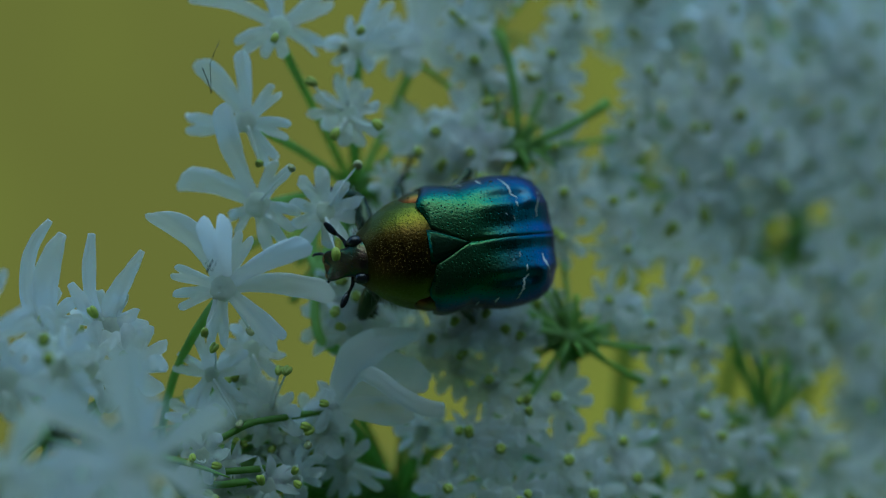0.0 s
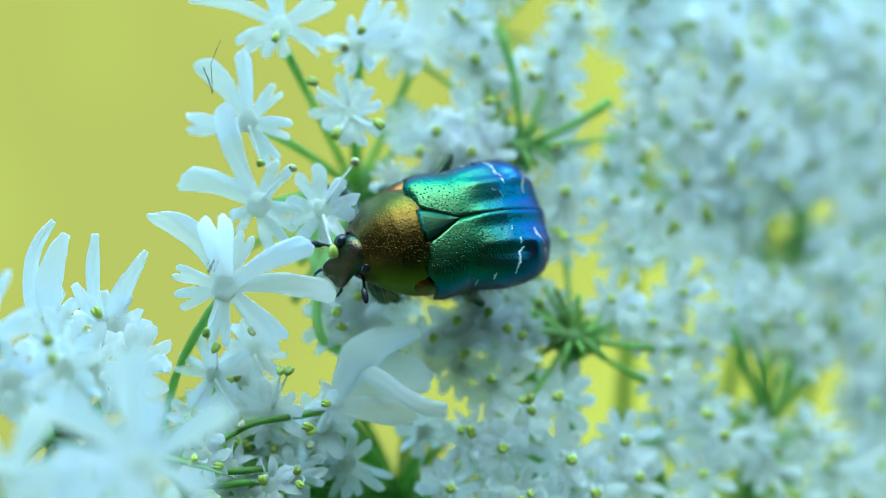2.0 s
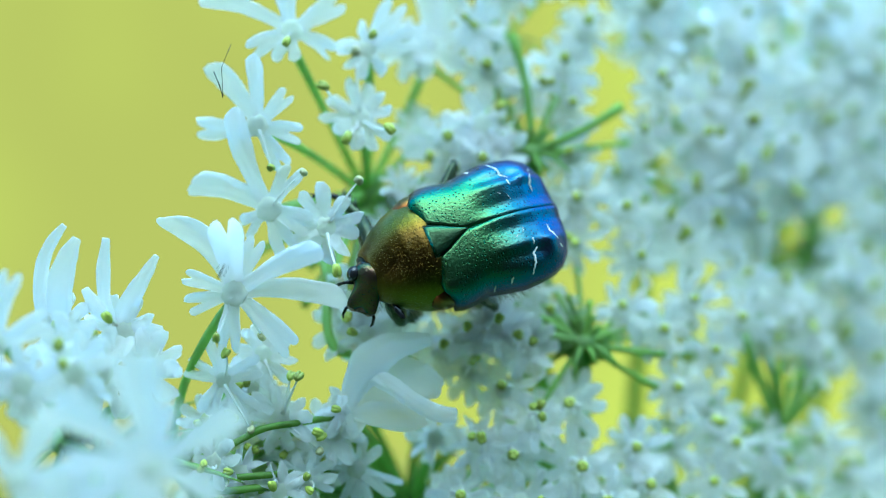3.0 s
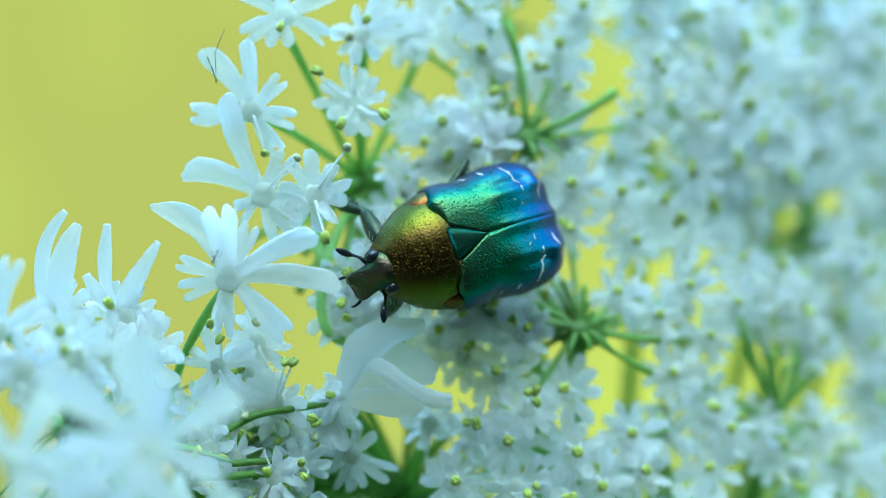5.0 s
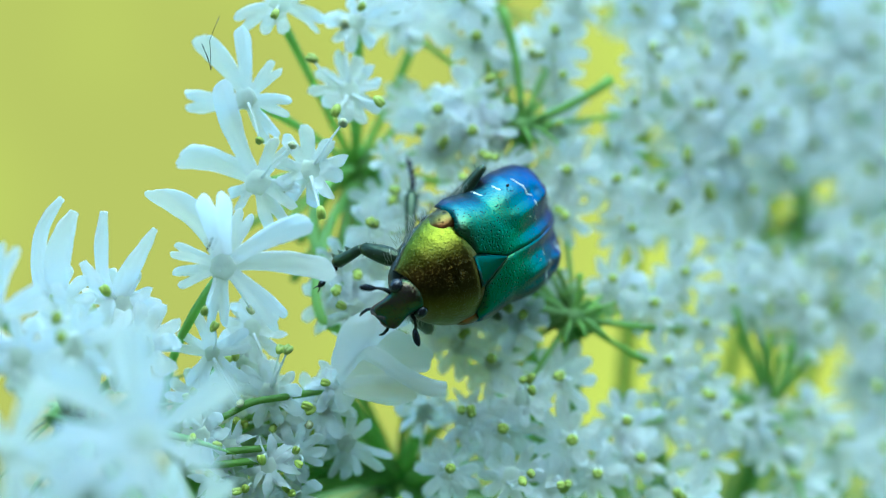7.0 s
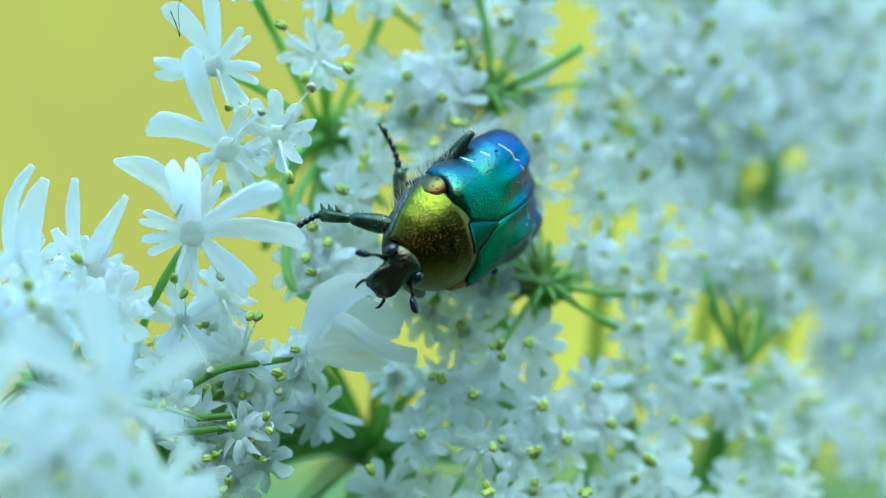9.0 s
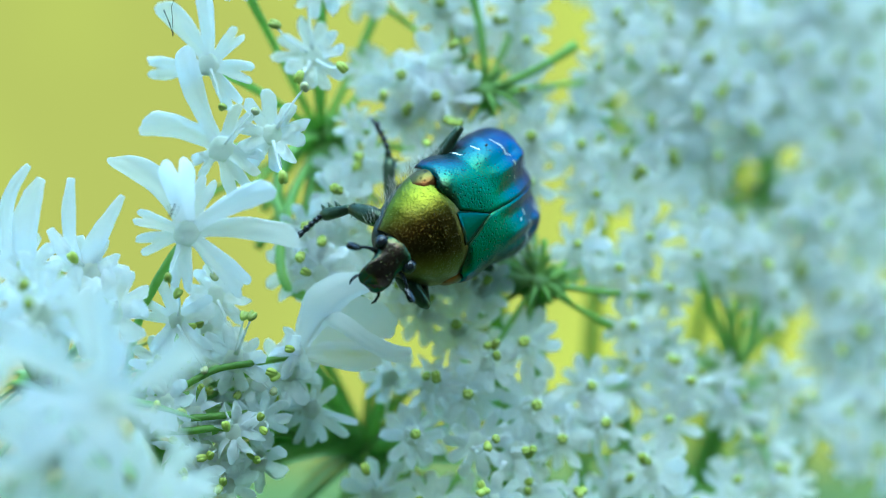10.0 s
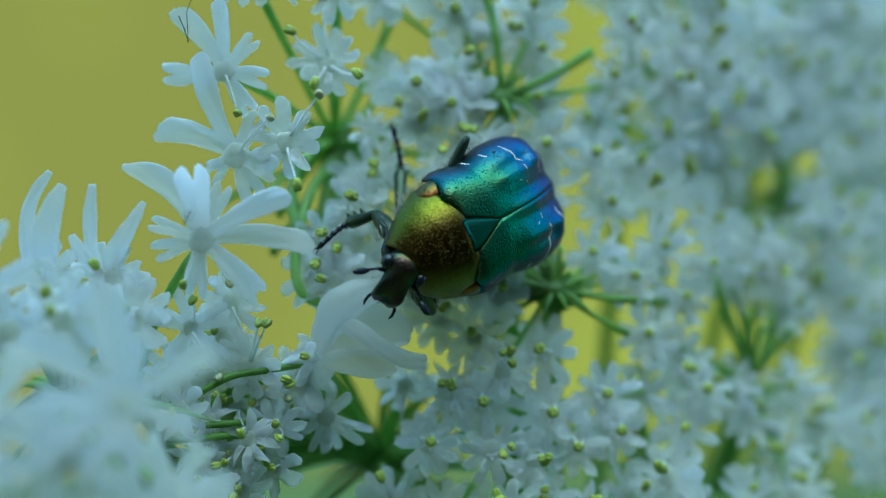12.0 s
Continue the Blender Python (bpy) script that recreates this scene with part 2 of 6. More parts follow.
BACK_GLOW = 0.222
ground_sheet()
glowing_backdrop()


def unseen_hedge():
    """Unseen dark wood edge, added to close off behind the viewer and darken reflections."""
    mat = material("hedge_leaf", (0.022, 0.04, 0.014), 0.6, vary=0.6, scale=9.0, bump=0.6, bump_scale=60)
    rng = random.Random(12)
    bm = bmesh.new()
    rows = []
    for i in range(25):
        z = 4150 * i / 24
        row = []
        for k in range(61):
            a = radians(-85 + 170 * k / 60)
            lump = 260 * noise.noise(Vector((a * 6, z * 0.0025, 1.7))) + 120 * noise.noise(Vector((a * 17, z * 0.008, 4.1)))
            r = 2300 + lump - (550 * smooth01((z - 2600) / 1500))
            row.append((r * math.sin(a), -r * math.cos(a), z + (200 * noise.noise(Vector((a * 9, 0, 9))) if i == 24 else 0)))
        rows.append(row)
    grid(bm, rows)
    for _ in range(5000):
        a, z = radians(rng.uniform(-84, 84)), rng.uniform(50, 4150)
        r = 2200 + 200 * noise.noise(Vector((a * 6, z * 0.0025, 1.7))) - 550 * smooth01((z - 2600) / 1500)
        c, s = Vector((r * math.sin(a), -r * math.cos(a), z)), rng.uniform(40, 110)
        d, e = Vector((rng.uniform(-1, 1), rng.uniform(-1, 1), rng.uniform(-1, 1))).normalized() * s, Vector((rng.uniform(-1, 1), rng.uniform(-1, 1), rng.uniform(-1, 1))).normalized() * s * 0.5
        bm.faces.new([bm.verts.new(c - d), bm.verts.new(c + e), bm.verts.new(c + d), bm.verts.new(c - e)])
    tagged(part("backdrop_hedge", bm, mat, smooth=False), "unseen dark leafy hedge added to close the meadow and darken reflections", "hedge", kind="structure")


unseen_hedge()


# ---- flowers ----
def petal_mesh(length, width, notch=0.0, curl=20.0, cup=0.12, twist=0.0, claw=0.3, seed=0, bend=0.0):
    """One petal along x, base at 0, thin but closed, with a rounded tip; notch splits the tip into two round lobes. claw: the base's width over the tip's."""
    rng = random.Random(seed)
    ns, nt, thick = 14, 12, 0.05
    small = length < 2.6
    side = bend + rng.uniform(-0.07, 0.07) * (not small)
    wave, phase = rng.uniform(0.03, 0.07), rng.uniform(0, 6.28)
    one = rng.uniform(-0.22, 0.22) * notch
    top, low = [], []
    for i in range(ns + 1):
        ra, rb = [], []
        for j in range(nt + 1):
            q = math.sin(math.pi / 2 * (2 * j / nt - 1))
            a = abs(q)
            lobe = math.sqrt(max(0.0, 1 - ((a - 0.52) / 0.5) ** 2)) if notch > 0.05 else math.sqrt(1 - q * q)
            tip = 0.5 * width * (0.72 if notch > 0.05 else 1.0)
            reach = length - tip * (1 - lobe) - notch * length * math.exp(-(q / 0.24) ** 2) * 0.8 + one * length * q
            reach += (0.09 if small else 0.05) * width * noise.noise(Vector((4.6 * q, 0.4, seed * 3.1)))
            s = reach / length * i / ns
            ang = radians(curl) * abs(s) ** 1.5
            x, z, n = 0.0, 0.0, 8
            for k in range(n):
                t = radians(curl) * (s * (k + 0.5) / n) ** 1.5 if s > 0 else 0.0
                x, z = x + length * s / n * math.cos(t), z - length * s / n * math.sin(t)
            w = 0.5 * width * (claw + (1 - claw) * (smooth01(s / 0.78) if claw < 1 else max(0.0, s) ** 1.6)) * (1 + 0.10 * noise.noise(Vector((0.9 * s * length, 5.1, seed * 2.3))))
            tw = radians(twist) * s
            y, dz = q * w, cup * width * (q * q - 0.4) * smooth01(s * 2)
            dz += wave * width * math.sin(4.5 * s + 2.2 * q + phase) * s
            dz -= min(0.06, 0.035 * width) * math.exp(-(q / 0.16) ** 2) * (1 - 0.6 * s)
            dz += 0.012 * math.cos(15 * q) * smooth01(3 * s) * min(1.5, width)
            dz += min(0.22, 0.12 * width) * noise.noise(Vector((2.6 * s, 1.7 * q, seed * 1.7))) * smooth01(2 * s)
            dz += (0.10 if small else 0.05) * noise.noise(Vector((6.5 * s, 4.5 * q, seed * 0.7))) * smooth01(2 * s)
            y, dz = y * math.cos(tw) - dz * math.sin(tw), y * math.sin(tw) + dz * math.cos(tw)
            p = Vector((x + dz * math.sin(ang), y + side * length * max(0.0, s) ** 2.0, z + dz * math.cos(ang)))
            ra.append(p)
            rb.append(p - Vector((math.sin(ang), 0, math.cos(ang))) * thick)
        top.append(ra)
        low.append(rb)
    bm = bmesh.new()
    vs = grid(bm, [a + b[::-1] for a, b in zip(top, low)], closed=True)
    for row in (vs[0], vs[-1]):
        for j in range(nt):
            bm.faces.new((row[j], row[j + 1], row[2 * nt - j], row[2 * nt + 1 - j]))
    bmesh.ops.recalc_face_normals(bm, faces=bm.faces)
    for e in bm.edges:
        e.smooth = e.calc_face_angle(0) < 0.9
    return mesh_of("petal", bm, PETAL)


def folded_petal(path, half, cup, seed):
    """A broad petal that follows a bent path (relative to the hub), with its half width at each stop; cup > 0 rolls its sides away."""
    ns, nt, thick, top, low = 22, 14, 0.05, [], []
    pts = [Vector(p) for p in path]
    last = len(pts) - 1

    def at(s):
        k = min(last - 1, int(s * last))
        t = s * last - k
        a, b, c, d = pts[max(0, k - 1)], pts[k], pts[k + 1], pts[min(last, k + 2)]
        p = 0.5 * (2 * b + (c - a) * t + (2 * a - 5 * b + 4 * c - d) * t * t + (3 * b - a - 3 * c + d) * t ** 3)
        return p, half[k] + (half[k + 1] - half[k]) * smooth01(t)

    for i in range(ns + 1):
        s = i / ns
        (p, w), (fore, _), (aft, _) = at(s), at(min(1.0, s + 0.03)), at(max(0.0, s - 0.03))
        d = (fore - aft).normalized()
        across = d.cross(Vector((0, 0, 1))).normalized()
        up = across.cross(d).normalized()
        ra = []
        for j in range(nt + 1):
            q = math.sin(math.pi / 2 * (2 * j / nt - 1))
            ww = w * (1 + 0.12 * noise.noise(Vector((3 * s, math.copysign(2, q), seed * 2.3))))
            z = -cup * w * q * q + 0.10 * noise.noise(Vector((4 * s, 2 * q, seed * 1.3)))
            z += 0.10 * w * math.exp(-((q - 0.55) / 0.10) ** 2) * smooth01(4 * s) - 0.06 * math.exp(-(q / 0.14) ** 2)
            z += 0.018 * math.cos(17 * q)
            tip = 0.5 * w * (1 - math.sqrt(1 - 0.9 * q * q)) + 0.3 * w * math.exp(-(q / 0.25) ** 2)
            ra.append(p + across * (ww * q) + up * z - d * (tip * smooth01((s - 0.7) / 0.3)))
        top.append(ra)
        low.append([p - up * thick for p in ra])
    bm = bmesh.new()
    grid(bm, [a + b[::-1] for a, b in zip(top, low)], closed=True, cap=True)
    bmesh.ops.recalc_face_normals(bm, faces=bm.faces)
    for e in bm.edges:
        e.smooth = e.calc_face_angle(0) < 0.9
    return mesh_of("petal", bm, PETAL)


def stamen_mesh(length, bend, old, seed):
    bm = bmesh.new()
    pts = []
    for i in range(7):
        s = i / 6
        pts.append((length * (s - 0.12 * bend * s * s), 0.05 * math.sin(seed + 3 * s), bend * length * 0.5 * s * s))
    tube(bm, pts, [0.11 - 0.05 * i / 6 for i in range(7)], 6, 0)
    d = Vector(pts[-1]) - Vector(pts[-2])
    for sgn in (-1, 1):
        blob(bm, Vector(pts[-1]) + Vector((0.05, sgn * 0.07, 0.05)), (0.42, 0.22, 0.26), (d.z, 0.06 * sgn, -d.x + 0.2), 9, 7, 1, 0.1)
    return mesh_of("stamen", bm, (FILAMENT, ANTHER_OLD if old else ANTHER))


def disc_mesh(r, seed):
    """Swollen nectar disc with two style stubs, on its green ovary."""
    bm = bmesh.new()
    rows = []
    prof = [(-1.3, 0.25), (-1.1, 0.5), (-0.6, 0.72), (-0.15, 0.7), (0.0, 0.97), (0.06, 0.95), (0.15, 0.82), (0.23, 0.6), (0.28, 0.36), (0.30, 0.12)]
    for z, q in prof:
        row = []
        for k in range(14):
            a = 2 * math.pi * k / 14
            rr = r * q * (1 + 0.07 * math.cos(5 * a) + 0.14 * noise.noise(Vector((2 * math.cos(a), 2 * math.sin(a), 3 * z + seed))))
            row.append((rr * math.cos(a), rr * math.sin(a), r * z + (0.09 * r * noise.noise(Vector((3 * q * math.cos(a), 3 * q * math.sin(a), seed))) if z > 0 else 0)))
        rows.append(row)
    grid(bm, rows, closed=True, cap=True)
    for f in bm.faces:
        f.material_index = 1 if f.calc_center_median().z < -0.1 * r else 0
    return mesh_of("flower", bm, (DISC, SEED))


SMALL_PETALS = [petal_mesh(1.65 + 0.13 * (k % 5), 1.9 + 0.22 * (k % 3), 0.22 + 0.06 * (k % 3), 5 + 19 * (k % 4), 0.06 + 0.08 * (k % 3), 9 * (k % 5) - 18, 0.52, k) for k in range(14)]
CURLED_PETALS = [petal_mesh(1.9, 1.7, 0.25, 120 + 25 * k, 0.3, 0, 0.4, 50 + k) for k in range(3)]
STAMENS = [stamen_mesh(2.6 + 0.35 * (k % 4), (-0.6, 0.2, 0.7, 1.2, 0.4, 0.9)[k % 6], k % 3 == 0, k) for k in range(8)]
CURLED_STAMENS = [stamen_mesh(1.5 + 0.2 * k, 1.9, False, 20 + k) for k in range(3)]
DISCS = [disc_mesh(0.68 + 0.05 * k, k) for k in range(5)]
BIG_DISCS = [disc_mesh(0.90 + 0.07 * k, 9 + k) for k in range(3)]
TINY_DISC = disc_mesh(0.3, 40)
LONG_PETALS = {}


def long_petal(length, width, notch, curl, twist, bend, claw=0.58):
    key = (round(length, 1), round(width, 1), round(notch, 2), round(curl / 5), round(twist / 5), round(bend, 2), claw)
    if key not in LONG_PETALS:
        LONG_PETALS[key] = petal_mesh(length, width, notch, curl, 0.24 if width > 2.4 else 0.10, twist, claw, len(LONG_PETALS) + 100, bend)
    return LONG_PETALS[key]


def upright(at, normal, spin=0.0):
    """A pose at a point, z along the normal, x as near to u as it can."""
    z = Vector(normal).normalized()
    x = Vector((1, 0, 0))
    x = (x - z * x.dot(z)).normalized()
    m = Matrix((x, z.cross(x), z)).transposed().to_4x4()
    return Matrix.Translation(Vector(at) * MM) @ m @ Matrix.Rotation(radians(spin), 4, "Z")


def cluster(label, hub, ray_from=(14, -95, -60), bracts=9, reach=4.8, knob=1.0):
    """A small umbel: an empty at its hub, the stalk that carries it and the knob where the flower stalks meet."""
    root = new("flower_umbel")
    root.matrix_basis = FRAME @ Matrix.Translation(Vector(hub) * MM)
    tagged(root, label, "flower cluster", "small umbels of the flower head")
    h, n = Vector(hub), Vector(ray_from)
    bm = bmesh.new()
    d = n - h
    bow = Vector((0.10 * d.x, 0.0, -0.12 * d.length))
    tube(bm, [d * s + bow * (s * (1 - s)) for s in [k / 10 for k in range(11)]], [0.6 + 0.4 * k / 10 for k in range(11)], 10)
    part("ray_stalk", bm, BRACT_SHADED, root)
    bm = bmesh.new()
    blob(bm, (0, 0, 0), (knob, 1.6 * knob, 1.6 * knob), -d, 12, 7, 0, 0.3)
    part("hub", bm, BRACT_SHADED, root)
    rng = random.Random(int(hub[0] * 10))
    for k in range(bracts):
        a, ln = 0.7 * k + rng.uniform(-0.2, 0.2), reach * rng.uniform(0.75, 1.25)
        side, up = d.orthogonal().normalized(), d.cross(d.orthogonal()).normalized()
        out = (math.cos(a) * side + math.sin(a) * up - 0.25 * d.normalized()).normalized()
        across = out.cross(d).normalized()
        rows = []
        for i in range(8):
            s = i / 7
            c, w = out * ln * s + d.normalized() * (0.5 * ln * s * s), (0.26 + 0.012 * reach) * math.sin(math.pi * (0.12 + 0.86 * s)) + 0.02
            nrm = out.cross(across) * 0.08
            rows.append([c - across * w, c + nrm * 2, c + across * w, c - nrm])
        bm = bmesh.new()
        grid(bm, rows, closed=True, cap=True)
        part("bract", bm, BRACT_SHADED, root)
    root["hub"] = [float(c) for c in hub]
    return root


def pedicel(root, to, bow=0.03, r=0.33, mat=STALK):
    """The stalk of one flower from the hub."""
    to = Vector(to) - Vector(root["hub"])
    side = to.cross(Vector((0.3, 0.2, 1))).normalized() * to.length * bow
    out = Vector((0, 0.5, 0.85)) * to.length * 0.03
    bm = bmesh.new()
    tube(bm, [to * s + (side + out) * (4 * s * (1 - s)) * 0.6 for s in [k / 7 for k in range(8)]], [r * (1.15 - 0.25 * math.sin(3.14 * k / 7) + 0.15 * (k / 7) ** 4) for k in range(8)], 8)
    part("flower_stalk", bm, mat, root)


def bare_stalk(root, path, r=0.3, mat=STALK):
    """A green stalk that runs along a few points among the flowers."""
    pts = [Vector(p) - Vector(root["hub"]) for p in path]
    fine = []
    for a, b, c, d in zip([pts[0]] + pts[:-2], pts[:-1], pts[1:], pts[2:] + [pts[-1]]):
        for k in range(4):
            t = k / 4
            fine.append(0.5 * (2 * b + (c - a) * t + (2 * a - 5 * b + 4 * c - d) * t * t + (3 * b - a - 3 * c + d) * t ** 3))
    bm = bmesh.new()
    tube(bm, fine + [pts[-1]], r, 9)
    part("flower_stalk", bm, mat, root)


def star(root, first, last, count, length, rise, r=0.34, mat=STALK):
    """Bare stalks that fan out from a hub."""
    rng = random.Random(count + int(first))
    for k in range(count):
        a = radians(first + (last - first) * (k + rng.uniform(-0.25, 0.25)) / max(1, count - 1))
        ln = length * rng.uniform(0.8, 1.2)
        d = Vector((math.cos(a), math.sin(a), rise * rng.uniform(0.6, 1.4))) * ln
        pedicel(root, Vector(root["hub"]) + d, rng.uniform(-0.08, 0.08), r * rng.uniform(0.85, 1.15), mat)


def flower(root, u, v, w, normal=(0, 0.25, 1), petals=None, stamens=(), big=False, spin=None, stalk=True, seed=0, size=1.0, curled=False, bow=0.03, hooded=False, thick=0.33, claw=0.58):
    """One flower on its stalk. petals: (direction, length, width[, lift, curl, notch, twist, bend]) in degrees and mm; none given: five small notched ones.
    stamens: (direction, lift, kind)."""
    rng = random.Random(seed * 7919 + int(u * 10) * 31 + int(v * 10))
    nv = Vector(normal).normalized()
    base = Vector((u, v, w)) - nv * 1.1
    if stalk:
        pedicel(root, base, bow, thick)
    rel = Vector((u, v, w)) - Vector(root["hub"])
    me = TINY_DISC if hooded else rng.choice(BIG_DISCS if big else DISCS)
    fl = hang("flower", me, root, "", upright(rel, nv, 0))
    if size != 1.0:
        fl.scale = (size, size, size)
    r0 = 0.15 if hooded else 0.62 if big else 0.42
    if petals is None:
        s0 = rng.uniform(0, 72) if spin is None else spin
        pool = CURLED_PETALS if curled else SMALL_PETALS
        for k in range(5):
            a, lift = s0 + 72 * k + rng.uniform(-10, 10), rng.uniform(-5, 30) + (25 if curled else 0)
            hang("petal", rng.choice(pool), fl, "", Matrix.Rotation(radians(a), 4, "Z") @ Matrix.Translation((r0 * MM, 0, 0.1 * MM)) @ Matrix.Rotation(radians(-lift), 4, "Y"))
    else:
        for p in petals:
            a, ln, wd, lift, curl, notch, twist, bend = (*p, *(10, 25, 0.1, 0, 0)[len(p) - 3:])
            if ln < 2.6:
                me = rng.choice(SMALL_PETALS)
            else:
                me = long_petal(ln, wd, notch, curl, twist, bend, claw)
            hang("petal", me, fl, "", Matrix.Rotation(radians(a), 4, "Z") @ Matrix.Translation((r0 * MM, 0, 0.1 * MM)) @ Matrix.Rotation(radians(-lift), 4, "Y"))
    for a, lift, kind in stamens:
        pool = CURLED_STAMENS if kind == "c" else STAMENS
        hang("stamen", pool[int(a * 3 + lift) % len(pool)], fl, "", Matrix.Rotation(radians(a), 4, "Z") @ Matrix.Translation((0.4 * MM, 0, 0.2 * MM)) @ Matrix.Rotation(radians(-lift), 4, "Y"))
    return fl


def small_insect(name, label, at, legs, body, spread):
    """A tiny dark insect that rests on a petal."""
    bm = bmesh.new()
    for k in range(3):
        blob(bm, (body * (k - 1) * 0.55, 0, 0.12), (body * 0.34, 0.07 - 0.012 * k, 0.07), None, 8, 6)
    root = tagged(part(name, bm, BLACK, None, "", FRAME @ Matrix.Translation(Vector(at) * MM) @ Matrix.Rotation(radians(spread), 4, "Z")), label, "insect")
    for k in range(legs):
        bm = bmesh.new()
        sgn, x = (-1) ** k, body * 0.3 * (k // 2 - 0.5)
        tube(bm, [(x, 0, 0.1), (x + 0.15 * sgn, sgn * 0.32, 0.25), (x + 0.5 + 0.12 * k, sgn * 0.28, 0.0)], [0.02, 0.016, 0.012], 5)
        part("leg", bm, BLACK, root)


def small_fly(at):
    """A spindly fly at rest: a thin body and long bent legs that stand off the petal."""
    bm = bmesh.new()
    blob(bm, (0, 0, 0.1), (0.05, 0.16, 0.05), None, 8, 6)
    root = tagged(part("small_fly", bm, BLACK, None, "", FRAME @ Matrix.Translation(Vector(at) * MM)), "tiny spindly long-legged fly on a white petal", "insect")
    for path in ([(0, 0, 0.1), (0.0, 1.0, 0.3), (-0.06, 1.9, 0.35), (0.25, 2.7, 0.4), (0.6, 3.6, 0.2)], [(0, 0, 0.1), (-0.3, 0.9, 0.25), (-0.6, 1.7, 0.1)], [(0, 0, 0.1), (-0.25, 0.85, 0.1), (-0.66, 1.66, 0.0)]):
        bm = bmesh.new()
        tube(bm, path, 0.022, 5)
        part("leg", bm, BLACK, root)


# ---- the flower head ----
edge = cluster("white flower umbel with a bare green hub", (-6.9, 5.0, -12.0), bracts=0)
flower(edge, -11.9, 16.7, -1.0, normal=(0.4, 0.45, 1), petals=[(160, 6.4, 1.7, 5, 20, 0.02, 0, 0.2), (215, 3.1, 1.6, 0, 40), (262, 2.5, 1.8, 0, 40, 0.3), (-18, 3.0, 1.7, 5, 35, 0.1), (35, 3.9, 1.9, 20, 20), (110, 3.7, 1.9, 30, 20)], stamens=[(250, -10, 'c')], big=True, bow=0.0)
flower(edge, -14.1, 9.6, 1.0, normal=(-0.25, 0.15, 1), petals=[(118, 5.3, 1.7, 8, 15, 0, 10, 0.16), (88, 4.5, 1.4, 14, -10, 0, -10), (186, 4.3, 1.7, 3, 25, 0.1, 0, -0.12), (205, 2.5, 1.2, -5, 30), (-12, 2.8, 1.6, 5, 40, 0.25), (-58, 3.2, 1.5, 0, 60), (42, 2.7, 1.5, 10, 30)], stamens=[(-70, -5, 'l')], big=True)
flower(edge, -13.2, 3.6, 2.0, normal=(-0.15, 0.2, 1), petals=[(118, 6.9, 1.7, 16, -12, 0, 12, -0.22), (146, 5.6, 2.0, 10, 32, 0.03, -10, 0.3), (58, 3.0, 1.8, 15, 20, 0.3), (-22, 2.7, 1.9, 5, 30, 0.3), (-68, 3.3, 1.9, 0, 35, 0.3), (215, 2.4, 1.6, 0, 40)], stamens=[(35, 45, 'l')], big=True)
pushed_flower = flower(edge, -8.4, 3.3, 2.0, normal=(0.1, 0.2, 1), stamens=[(55, 35, 'l'), (-80, 5, 'l')], spin=40, size=1.22)
PUSHED_REST = pushed_flower.matrix_basis.copy()
flower(edge, -6.9, 10.4, -2.0, normal=(0.05, 0.35, 1), stamens=[(95, 25, 'l'), (155, 20, 'l'), (-45, 20, 'l'), (250, -10, 'c')], spin=20, size=1.2)
flower(edge, -6.4, 15.5, -3.0, normal=(0.05, 0.3, 1), petals=[(10, 3.5, 2.0, 15, 20, 0.25), (60, 3.8, 1.9, 20, 20, 0.2), (130, 2.5, 2.0), (200, 2.5, 2.0), (280, 2.5, 2.0)], stamens=[(40, 40, 'c')], size=1.0)
flower(edge, -4.0, 5.5, -6.0, normal=(0.2, 0.3, 1), curled=True, size=0.85)
flower(edge, -0.6, 6.0, -7.0, normal=(0.3, 0.4, 1), stamens=[(80, 60, 'c'), (20, 55, 'c'), (140, 50, 'c')], spin=10)
flower(edge, -4.4, 2.1, -7.0, normal=(0.2, 0.1, 1), stamens=[(10, 50, 'c'), (60, 40, 'c'), (300, 40, 'c')], spin=30, size=1.1)
flower(edge, -5.3, -1.2, -7.0, normal=(0.1, 0, 1), stamens=[(100, 60, 'c'), (20, 60, 'c'), (220, 50, 'c')], spin=60, size=1.1)
flower(edge, -6.4, -5.4, -1.0, normal=(-0.1, -0.1, 1), stamens=[(150, 30, 'c')], spin=15, size=1.1, bow=0.4, thick=0.5)
flower(edge, -4.1, -4.5, -8.0, normal=(0.2, -0.2, 1), stamens=[(100, 50, 'c'), (30, 50, 'c')], spin=33, size=1.15)
flower(edge, 2.8, 7.9, -6.0, normal=(0.3, 0.5, 1), stamens=[(60, 20, 'l')], spin=5, size=1.15)
flower(edge, -2.6, 9.8, -9.0, normal=(0.1, 0.6, 1), stamens=[(-80, 10, 'l')], spin=50, size=1.15)
flower(edge, -1.7, 16.6, -9.0, normal=(0.1, 0.6, 1), petals=[(95, 5.2, 2.4, 25, 20), (70, 4.8, 2.2, 20, 15), (20, 3.0, 2.1), (160, 3.0, 2.0), (250, 3.0, 2.1), (310, 3.0, 2.1)])
front = cluster("white umbel with broad strap-shaped outer petals", (-20.7, -14.4, -2.0), bracts=0)
